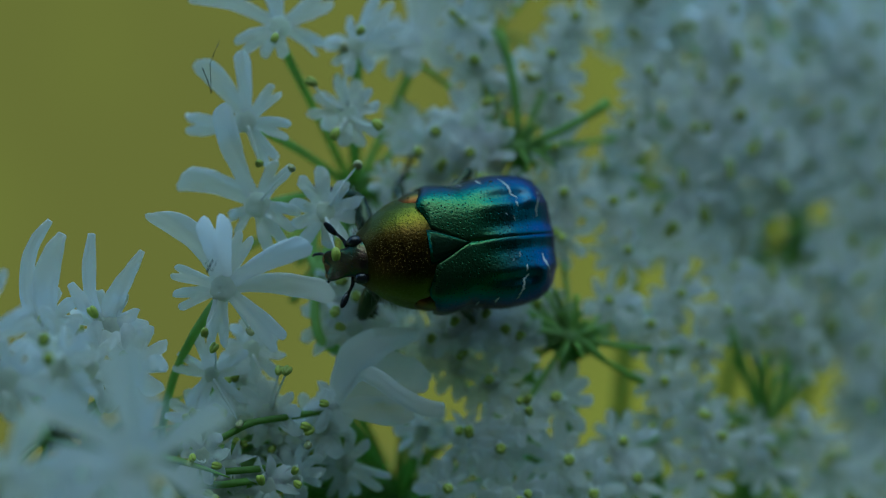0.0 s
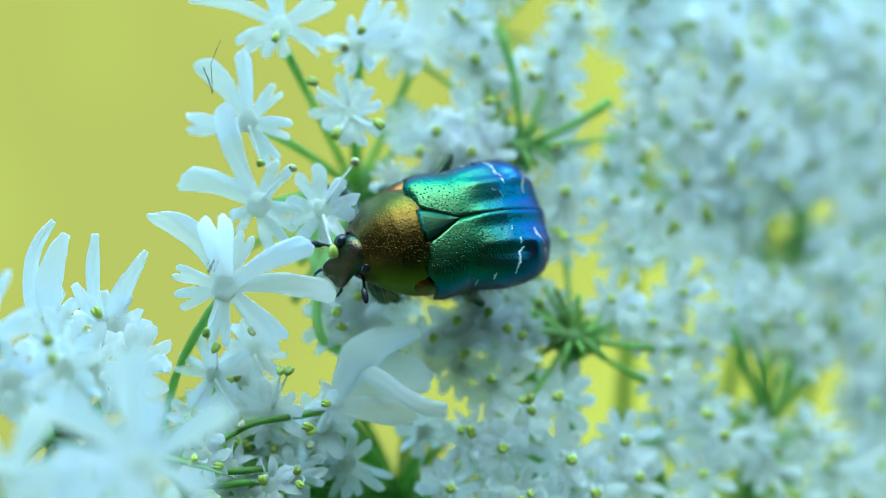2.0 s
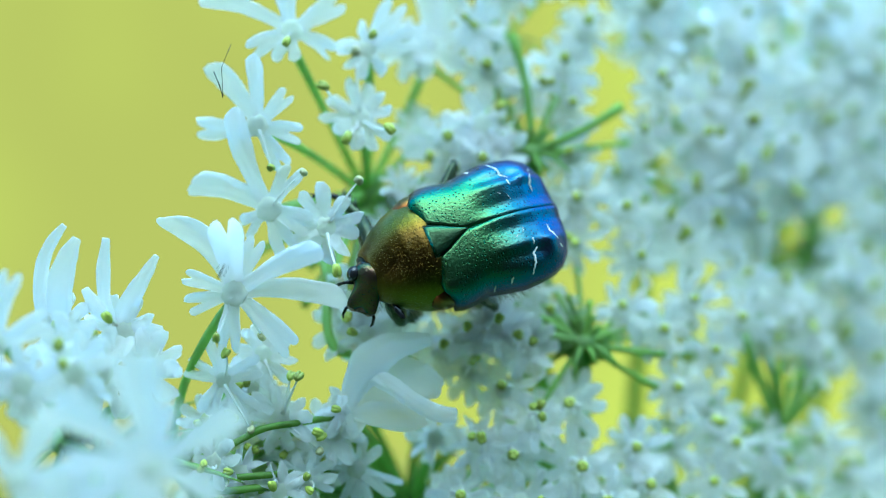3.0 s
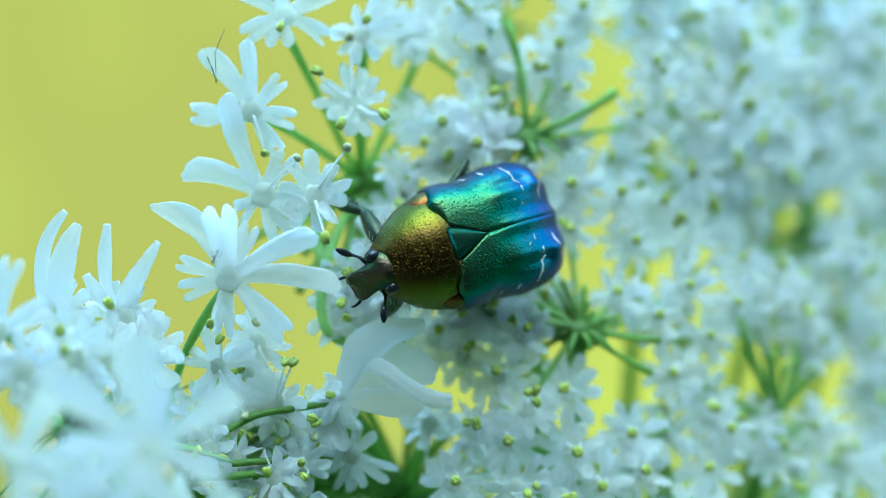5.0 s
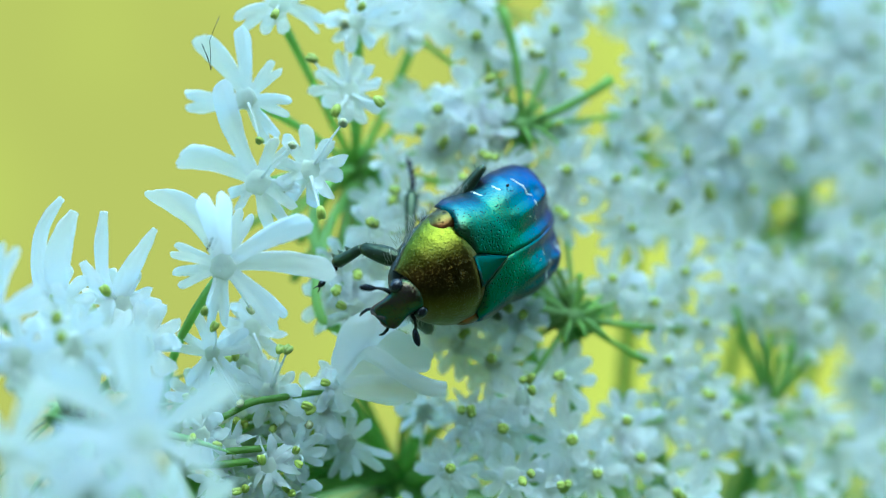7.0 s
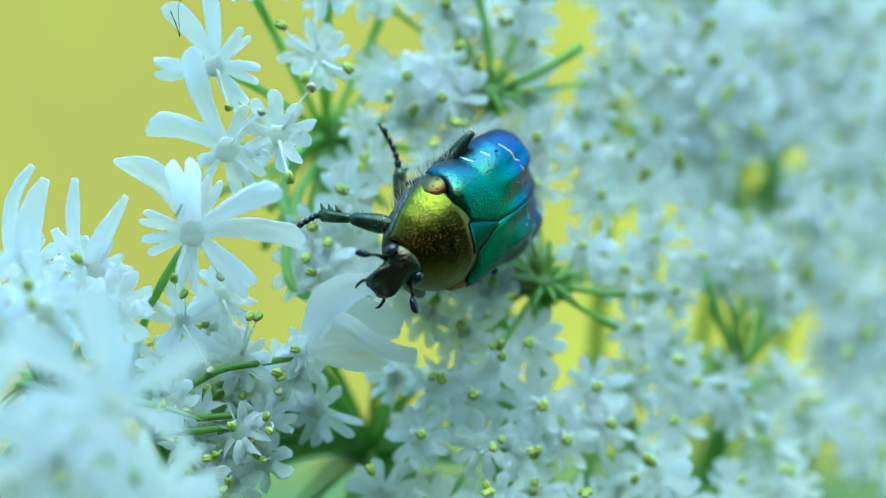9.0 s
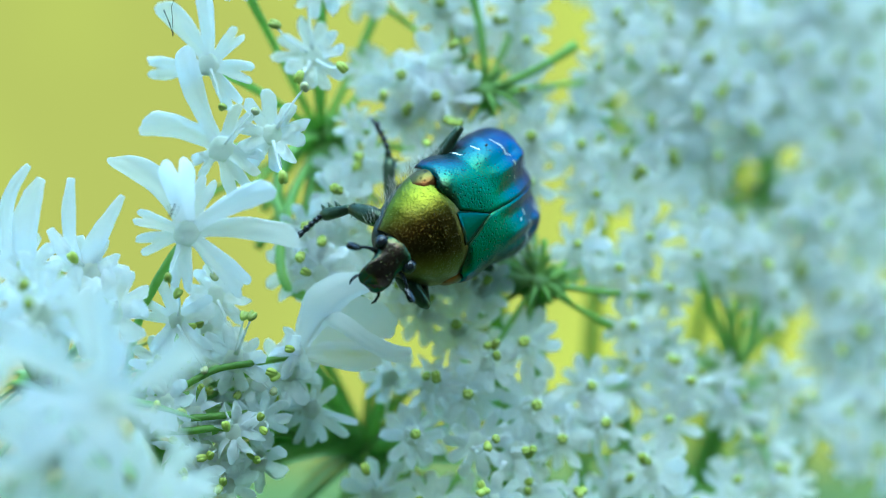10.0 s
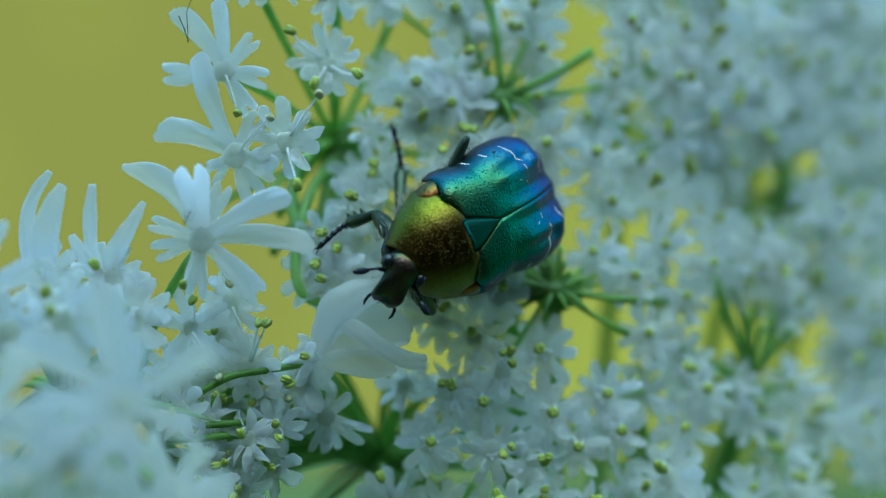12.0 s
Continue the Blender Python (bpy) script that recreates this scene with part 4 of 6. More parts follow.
bare_stalk(edge, [(-6.9, 3.6, -9.0), (-8.2, 1.4, -6.0), (-9.0, -1.5, -3.0), (-9.3, -4.4, -1.5), (-8.7, -6.4, -1.0), (-7.5, -7.0, -1.5)], 0.36)
star(edge, -155, -10, 12, 8.5, 0.3, 0.28)
STALK_PATHS = [
    (low, [(-18.1, -16.7, 1.0), (-15.4, -16.5, 1.0), (-10.7, -16.4, -1.0), (-5.7, -19.2, -8.0)]),
    (low, [(-17.8, -16.0, 0.0), (-13.9, -15.7, 0.0), (-10.1, -16.0, -3.0), (-5.3, -18.9, -9.0)]),
    (low, [(-16.6, -13.7, 1.0), (-14.2, -12.3, 1.0), (-11.5, -11.8, 0.0), (-8.9, -11.3, -1.0), (-7.7, -12.5, -5.0)]),
    (low, [(-14.7, -13.9, 0.0), (-12.7, -12.7, 0.0), (-10.1, -12.6, -3.0)]),
]
for root, path in STALK_PATHS:
    bare_stalk(root, path)
star(low, 0, 330, 13, 7.0, 0.2, 0.34, BRACT_SHADED)
star(back_a, 0, 340, 15, 1.9, -0.1, 0.24, BRACT_SHADED)
for du, dv in ((6.2, -0.9), (5.6, -3.4), (-1.2, 3.6), (0.5, 3.2), (-3.8, 0.4)):
    pedicel(back_a, Vector(back_a["hub"]) + Vector((du, dv, -0.4)), 0.05, 0.22, BRACT_SHADED)
star(back_b, 0, 345, 13, 2.3, -0.1, 0.2, BRACT_SHADED)
for du, dv in ((7.0, 3.6), (-5.2, 2.4), (-1.4, 9.0)):
    pedicel(back_b, Vector(back_b["hub"]) + Vector((du, dv, -1.5)), 0.08, 0.32, BRACT_SHADED)
star(back_c, 62, 96, 4, 5.5, 0.3, 0.17, BRACT_SHADED)
star(back_c, 104, 114, 2, 8.0, 0.2, 0.17, BRACT_SHADED)
small_fly((-16.3, 11.5, 3.9))
small_insect("small_beetle", "tiny slim brown beetle on a white petal", (-15.8, -0.8, 8.6), 2, 0.6, 65)


def main_stem():
    node = spot(14, -95, -60)
    bm = bmesh.new()
    foot = Vector((node.x + 0.03, node.y + 0.02, 0.0))
    pts = [(foot.lerp(node, s) + Vector((0.006 * math.sin(5 * s), 0, 0))) * 1000 for s in [k / 14 for k in range(15)]]
    tube(bm, pts, [9 - 4.5 * k / 14 for k in range(15)], 16)
    tagged(part("hogweed_plant", bm, STALK), "tall ribbed green hogweed stem rooted in the meadow", "plant")


main_stem()


# ---- the beetle ----
def lerp_table(x, table):
    """Smooth value at x from rows (x, value), x falling."""
    for (xa, a), (xb, b) in zip(table, table[1:]):
        if x >= xb:
            s = min(1.0, max(0.0, (xa - x) / (xa - xb)))
            return a + (b - a) * s
    return table[-1][1]


WIDTH = [(1.2, 3.9), (0.3, 4.35), (-0.8, 4.7), (-1.8, 4.6), (-2.8, 4.36), (-4.0, 4.6), (-5.5, 4.85), (-7.0, 4.75), (-8.0, 4.55), (-8.8, 4.15), (-9.4, 3.5), (-9.75, 2.6), (-9.95, 1.5)]
CREST = [(1.2, 3.35), (0.0, 3.75), (-2.5, 3.9), (-4.5, 3.8), (-6.2, 3.45), (-7.6, 2.85), (-8.8, 2.1), (-9.5, 1.5), (-9.95, 0.8)]


def back_height(x, y):
    """Height of the wing cases over the middle plane."""
    hw, top = lerp_table(x, WIDTH), lerp_table(x, CREST)
    edge = 0.35
    q = min(1.0, abs(y) / hw)
    z = edge + (top - edge) * max(0.0, 1 - q ** 3.4) ** 0.50
    rear = smooth01((-2.8 - x) / 2.5)
    a = abs(y)
    z += rear * (0.20 * math.exp(-(a / 0.28) ** 2) - 0.22 * math.exp(-((a - 0.95) / 0.5) ** 2))
    z += rear * 0.17 * math.exp(-((a - 2.3) / 0.35) ** 2) - rear * 0.16 * math.exp(-((a - 3.0) / 0.35) ** 2)
    z += 0.55 * math.exp(-((x + 8.2) / 0.7) ** 2 - ((a - 2.9) / 0.7) ** 2)
    z += 0.22 * math.exp(-((x - 0.1) / 0.8) ** 2 - ((a - 3.5) / 0.6) ** 2)
    return z


def elytron(sgn):
    bm = bmesh.new()
    ns, nt = 44, 26
    top, low = [], []
    for i in range(ns + 1):
        s = i / ns
        ra, rb = [], []
        for j in range(nt + 1):
            q = (j / nt) ** 0.85
            front = 0.25 if q > 0.30 else 0.25 - 2.75 * (1 - q / 0.30)
            front += 0.35 * smooth01((q - 0.5) / 0.2) - 0.75 * smooth01((q - 0.76) / 0.2)
            x = front + (-9.93 - front) * (1 - (1 - s) ** 1.25)
            y = 0.02 + q * lerp_table(x, WIDTH)
            z = back_height(x, y)
            if j == 0:
                z -= 0.07
            if i == 0:
                z -= 0.10
            ra.append(Vector((x, sgn * y, z)))
            rb.append(Vector((x * 0.985 - 0.05, sgn * y * 0.96, z - 0.22)))
        top.append(ra)
        low.append(rb)
    grid(bm, [a + b[::-1] for a, b in zip(top, low)], closed=True, cap=True)
    if sgn < 0:
        bmesh.ops.reverse_faces(bm, faces=bm.faces)
    part("wing_case", bm, ELYTRON, beetle, "green-blue metallic wing case with white flecks")


def white_mark(parent, pts, width):
    """A narrow ragged fleck of white scales lying on a wing case."""
    rng = random.Random(int(pts[0][0] * 100))
    fine = []
    for (xa, ya), (xb, yb) in zip(pts, pts[1:]):
        for k in range(5):
            s = k / 5
            fine.append((xa + (xb - xa) * s + rng.uniform(-0.06, 0.06), ya + (yb - ya) * s + rng.uniform(-0.03, 0.03)))
    fine.append(pts[-1])
    rows = []
    for i, (x, y) in enumerate(fine):
        a, b = fine[max(0, i - 1)], fine[min(len(fine) - 1, i + 1)]
        d = Vector((b[0] - a[0], b[1] - a[1])).normalized()
        w = 0.5 * width * (0.35 + 0.65 * math.sin(math.pi * (i + 0.5) / len(fine))) * rng.uniform(0.7, 1.2)
        row = []
        for q, up in ((-1, -0.05), (-0.5, 0.035), (0.5, 0.035), (1, -0.05)):
            px, py = x - d.y * w * q, y + d.x * w * q
            row.append((px, py, back_height(px, py) + up))
        rows.append(row)
    bm = bmesh.new()
    grid(bm, rows)
    part("white_fleck", bm, MARK, parent, "chalky white fleck")


def pronotum_point(s, q):
    """s from the hind edge to the front, q across from -1 to 1."""
    tab = [(4.8, 1.7), (4.3, 2.15), (3.4, 2.95), (2.3, 3.62), (1.4, 3.98), (0.7, 4.12), (-0.2, 4.1)]
    crest = [(4.8, 2.0), (4.1, 2.55), (3.1, 3.2), (2.0, 3.68), (0.8, 3.92), (0.0, 3.88), (-0.3, 3.85)]
    hind = -0.2 + 1.0 * abs(q) ** 3 + 0.34 * math.exp(-(q / 0.26) ** 2)
    front = 4.6 + 0.2 * abs(q) ** 2
    x = hind + (front - hind) * s
    hw, top = lerp_table(x, tab), lerp_table(x, crest)
    z = 0.5 + (top - 0.5) * max(0.0, 1 - abs(q) ** 2.25) ** 0.62
    return Vector((x, q * hw, z))


def build_pronotum():
    bm = bmesh.new()
    ns, nt = 26, 34
    rows = []
    for i in range(ns + 1):
        top, low = [], []
        for j in range(nt + 1):
            q = math.sin(math.pi / 2 * (2 * j / nt - 1))
            p = pronotum_point(i / ns, q)
            edge = 0.10 * (smooth01((0.06 - i / ns) / 0.06) + smooth01((i / ns - 0.94) / 0.06))
            p.z -= edge
            p.z += 0.06 * math.exp(-((abs(q) - 0.985) / 0.012) ** 2)
            top.append(p)
            low.append(Vector((p.x * 0.98 + 0.03, p.y * 0.95, p.z - 0.3)))
        rows.append(top + low[::-1])
    grid(bm, rows, closed=True, cap=True)
    bmesh.ops.reverse_faces(bm, faces=bm.faces)
    part("pronotum", bm, PRONOTUM, beetle, "golden-green pitted pronotum with a coppery sheen")


def build_scutellum():
    bm = bmesh.new()
    rows = []
    for i in range(13):
        s = i / 12
        x = 0.42 - 2.95 * s
        hw = 1.25 * (1 - s ** 1.3) + 0.04
        rows.append([(x, hw * q, 3.84 + 0.02 - 0.05 * s + 0.10 * (1 - q * q) - (0.14 if abs(q) == 1 else 0)) for q in (-1, -0.8, -0.4, 0, 0.4, 0.8, 1)])
    grid(bm, rows)
    bmesh.ops.solidify(bm, geom=bm.faces[:], thickness=0.15)
    part("scutellum", bm, SCUTELLUM, beetle, "smooth green triangular scutellum")


def build_body():
    bm = bmesh.new()
    rows = []
    for i in range(25):
        s = i / 24
        x = 4.9 - 14.5 * s
        hw = (lerp_table(x, [(4.9, 1.6), (3.5, 2.7), (1.0, 3.7), (-2.0, 4.2), (-6.0, 4.35), (-8.2, 3.6), (-9.2, 2.4), (-9.7, 1.2)])) * 0.97
        up, dn = 0.75, -lerp_table(x, [(4.9, 0.6), (3.0, 2.0), (0.0, 3.0), (-4.0, 3.0), (-7.0, 2.2), (-9.7, 0.4)])
        rows.append([(x, hw * math.cos(a), (up if math.sin(a) > 0 else -dn) * math.sin(a)) for a in [2 * math.pi * k / 22 for k in range(22)]])
    grid(bm, rows, closed=True, cap=True)
    part("underside", bm, BELLY, beetle, "dark bronze hairy underside")
    for sgn in (-1, 1):
        bm = bmesh.new()
        blob(bm, (0.35, sgn * 3.28, 1.05), (1.45, 1.0, 1.3), (1.0, -0.25 * sgn, 0.0), 22, 14, 0, 0.04)
        part("shoulder_plate", bm, COPPER, beetle, "coppery plate at the shoulder")
    rng = random.Random(4)
    bm = bmesh.new()
    for _ in range(700):
        sgn = rng.choice((-1, 1))
        x = rng.uniform(-9.0, 4.6)
        hw = lerp_table(x, [(4.9, 1.7), (3.5, 2.8), (1.0, 3.9), (-2.0, 4.4), (-6.0, 4.5), (-8.2, 3.8), (-9.7, 1.5)])
        p = Vector((x, sgn * hw * 0.95, rng.uniform(-1.2, 0.4)))
        d = Vector((rng.uniform(-0.6, 0.3), sgn * rng.uniform(0.5, 1.0), rng.uniform(-0.5, 0.35))).normalized() * rng.uniform(0.4, 0.95)
        tube(bm, [p, p + d * 0.55, p + d + Vector((-0.1, 0, -0.08))], [0.018, 0.014, 0.006], 3)
    part("hair_fringe", bm, HAIR, beetle, "pale fringe of fine hairs")


def build_head():
    """The head turns on the neck; its own space starts there."""
    bm = bmesh.new()
    rows = []
    tab = [(-0.3, 1.2, 0.9), (0.2, 1.38, 1.08), (0.6, 1.4, 1.14), (0.9, 1.32, 1.1), (1.15, 1.16, 1.0), (1.4, 1.04, 0.9), (1.8, 1.0, 0.78), (2.2, 1.03, 0.66), (2.6, 1.08, 0.54), (2.85, 1.06, 0.46), (3.02, 0.97, 0.38), (3.12, 0.78, 0.22), (3.14, 0.5, 0.08)]
    for x, hw, top in tab:
        row = []
        for k in range(28):
            a = 2 * math.pi * k / 28
            c, s = math.cos(a), math.sin(a)
            square = 0.95 - 0.3 * smooth01((x - 1.2) / 1.2)
            y = hw * math.copysign(abs(c) ** square, c)
            z = (top if s > 0 else 0.85) * math.copysign(abs(s) ** square, s)
            front = smooth01((x - 1.6) / 1.1)
            rim = 0.24 * front * abs(y / hw) ** 4 - 0.12 * front * (1 - (y / hw) ** 2) if s > 0 else 0.0
            rim += 0.10 * smooth01((x - 2.75) / 0.25) if s > 0 else 0.0
            rim += 0.10 * math.exp(-(y / 0.22) ** 2 - ((x - 0.9) / 0.9) ** 2) if s > 0 else 0.0
            cut = 0.34 * math.exp(-(y / 0.30) ** 2) * smooth01((x - 2.5) / 0.6)
            row.append((0.9 * (x - cut), y, z + rim - 0.16 * x - 0.07 * x * x))
        rows.append(row)
    grid(bm, rows, closed=True, cap=True)
    bmesh.ops.reverse_faces(bm, faces=bm.faces)
    head = part("head", bm, HEAD, beetle, "bronze-green squarish head", Matrix.Translation(Vector((4.3, 0, 1.2)) * MM))
    for sgn in (-1, 1):
        bm = bmesh.new()
        blob(bm, (0.66, sgn * 1.3, 0.25), (0.56, 0.46, 0.54), None, 18, 14)
        part("eye", bm, BLACK, head, "shiny black eye")
        bm = bmesh.new()
        tube(bm, [(1.1, sgn * 0.98, -0.35), (1.18, sgn * 1.3, -0.3), (1.3, sgn * 1.62, -0.3), (1.48, sgn * 1.88, -0.33), (1.66, sgn * 2.1, -0.36)], [0.13, 0.17, 0.12, 0.1, 0.12], 9)
        for k in range(3):
            blob(bm, (1.98 + 0.05 * k, sgn * (2.5 + 0.05 * k), -0.42 + 0.13 * (k - 1)), (0.6, 0.24, 0.09), (0.6, sgn * 0.8, -0.1 + 0.1 * k), 12, 8)
        part("antenna", bm, BLACK, head, "short black clubbed antenna")
        bm = bmesh.new()
        tube(bm, [(2.3, sgn * 0.7, -1.5), (2.8, sgn * 1.05, -1.75), (3.2, sgn * 1.1, -1.95), (3.4, sgn * 1.0, -2.15)], [0.1, 0.12, 0.1, 0.05], 7)
        part("palp", bm, BLACK, head)
    return head


def leg(name, at, femur, tibia, tarsus, teeth):
    """A leg with its thigh along x from the hip; shin and foot are parts of it."""
    bm = bmesh.new()
    lf = femur
    tube(bm, [(lf * s, 0, 0) for s in (-0.05, 0.1, 0.3, 0.55, 0.8, 0.95, 1.03)], [k * (0.72 if name == "hind_leg" else 1.12) for k in (0.35, 0.52, 0.62, 0.58, 0.46, 0.38, 0.2)], 12)
    rng = random.Random(int(lf * 100))
    for _ in range(50):
        x, a = rng.uniform(0.1, 0.95) * lf, rng.uniform(0, 6.28)
        p = Vector((x, 0.45 * math.cos(a), 0.45 * math.sin(a)))
        tube(bm, [p, p + Vector((0.15, 0.28 * math.cos(a), 0.28 * math.sin(a)))], [0.02, 0.006], 3)
    thigh = part(name, bm, LEG, beetle, "dark bronze-green leg", Matrix.Translation(Vector(at) * MM))
    bm = bmesh.new()
    tube(bm, [(tibia * s, 0.05 * math.sin(3 * s), 0) for s in (-0.03, 0.08, 0.3, 0.6, 0.85, 1.0)], [0.24, 0.34, 0.38, 0.44, 0.5, 0.3], 10)
    for k in range(teeth):
        x = tibia * (0.95 - 0.24 * k)
        tube(bm, [(x - 0.25, -0.2, 0), (x, -0.5, 0), (x + 0.22, -0.82, 0)], [0.22, 0.15, 0.02], 6)
    for k in range(2):
        tube(bm, [(tibia * 0.96, 0.15, 0.15 - 0.3 * k), (tibia + 0.5, 0.3, 0.25 - 0.5 * k)], [0.1, 0.02], 5)
    shin = part("shin", bm, LEG, thigh, "", None)
    bm = bmesh.new()
    x = 0.0
    for k in range(5):
        ln = tarsus * (0.17 if k < 4 else 0.24)
        tube(bm, [(x, 0, -0.03 * k * k), (x + ln * 0.75, 0, -0.03 * k * k - 0.02), (x + ln, 0, -0.03 * (k + 1) ** 2)], [0.14, 0.24, 0.16], 8)
        x += ln
    for sgn in (-1, 1):
        tube(bm, [(x, 0, -0.75), (x + 0.3, sgn * 0.14, -0.8), (x + 0.45, sgn * 0.2, -1.05)], [0.07, 0.05, 0.015], 5)
    foot = part("foot", bm, BLACK, thigh, "jointed black foot with claws")
    return thigh, shin, foot


beetle = tagged(new("rose_chafer"), "metallic green and gold rose chafer beetle feeding on white flowers", "beetle")
elytron(-1)
elytron(1)
for s in (-1, 1):
    case = [o for o in beetle.children if o.name.startswith("wing_case")][0 if s < 0 else 1]
    for pts, w in (([(-6.0, 4.35), (-6.35, 3.7), (-6.45, 3.1), (-6.9, 2.75)], 0.24), ([(-6.6, 2.55), (-6.75, 2.1)], 0.16),
                   ([(-8.6, 2.6), (-8.35, 1.9), (-8.3, 1.3)], 0.2), ([(-4.3, 4.4), (-4.5, 4.1)], 0.2), ([(-3.1, 4.35), (-3.2, 4.15)], 0.18),
                   ([(-6.2, 1.5), (-6.35, 1.1)], 0.1), ([(-8.9, 3.1), (-8.75, 2.9)], 0.14), ([(-5.6, 1.75), (-5.8, 1.6)], 0.08)):
        white_mark(case, [(x, s * y) for x, y in pts], w)
# Tiny pit; its darkness is painted as a black spot on the wing case.
bm = bmesh.new()
blob(bm, (-5.25, -4.15, back_height(-5.25, -4.15) - 0.02), (0.17, 0.13, 0.08), None, 10, 6, 0, 0.3)
part("dark_scar", bm, BLACK, [o for o in beetle.children if o.name.startswith("wing_case")][0], "dark round pit, drawn as a black spot")
build_pronotum()
build_scutellum()
build_body()
head = build_head()
FRONT_R = leg("front_leg", (3.6, -1.9, -0.2), 3.2, 2.6, 2.9, 3)
FRONT_L = leg("front_leg", (3.6, 1.9, -0.2), 3.2, 2.6, 2.9, 3)
MID_R = leg("middle_leg", (1.2, -2.2, -1.2), 3.4, 4.0, 3.3, 1)
MID_L = leg("middle_leg", (1.2, 2.2, -1.2), 3.4, 4.0, 3.3, 1)
HIND_R = leg("hind_leg", (-1.6, -2.8, -0.6), 4.4, 4.2, 3.4, 1)
HIND_L = leg("hind_leg", (-1.6, 2.4, -1.2), 4.0, 4.2, 3.4, 1)


def along(at, d):
    """A pose at a point with x along d."""
    return Matrix.Translation(Vector(at) * MM) @ Vector(d).to_track_quat("X", "Z").to_matrix().to_4x4()


def bent(bits, hip_at, lengths, d1, d2, d3):
    """Poses thigh, shin and foot by their directions in the beetle's space."""
    knee = Vector(hip_at) + Vector(d1).normalized() * lengths[0]
    ankle = knee + Vector(d2).normalized() * lengths[1]
    m1 = along(hip_at, d1)
    for ob, m in zip(bits, (m1, m1.inverted() @ along(knee, d2), m1.inverted() @ along(ankle, d3))):
        ob.matrix_basis = m


bent(FRONT_L, (3.6, 1.9, -0.2), (3.2, 2.6), (0.5, 0.75, -0.4), (0.3, -0.1, -0.95), (0.7, 0.1, -0.7))
bent(MID_L, (1.2, 2.2, -1.2), (3.4, 4.0), (-0.8, 0.05, -0.4), (-0.6, -0.5, -0.6), (-0.5, -0.2, -0.8))
bent(HIND_R, (-1.6, -2.8, -0.6), (4.4, 4.2), (-0.6, -0.7, 0.3), (0.4, 0.3, -0.9), (-0.3, -0.3, -0.9))
bent(HIND_L, (-1.6, 2.4, -1.2), (4.0, 4.2), (-0.6, 0.7, -0.3), (0.2, -0.2, -0.95), (-0.3, 0.1, -0.95))


def crawl(u, v, w, heading, nose, lean):
    """A pose of the beetle: its middle, its heading, how far the nose points out and how far it leans to one side."""
    turn = Matrix.Rotation(radians(heading), 4, "Z") @ Matrix.Rotation(math.pi, 4, "Z")
    turn = turn @ Matrix.Rotation(radians(-nose), 4, "Y") @ Matrix.Rotation(radians(lean), 4, "X")
    return FRAME @ Matrix.Translation(Vector((u, v, w)) * MM) @ turn


def neck(side, nod, roll=0):
    return pose(4.3 * MM, 0, 1.2 * MM, roll, nod, side)


def hip(x, y, z, a, b, c):
    return pose(x * MM, y * MM, z * MM, a, b, c)


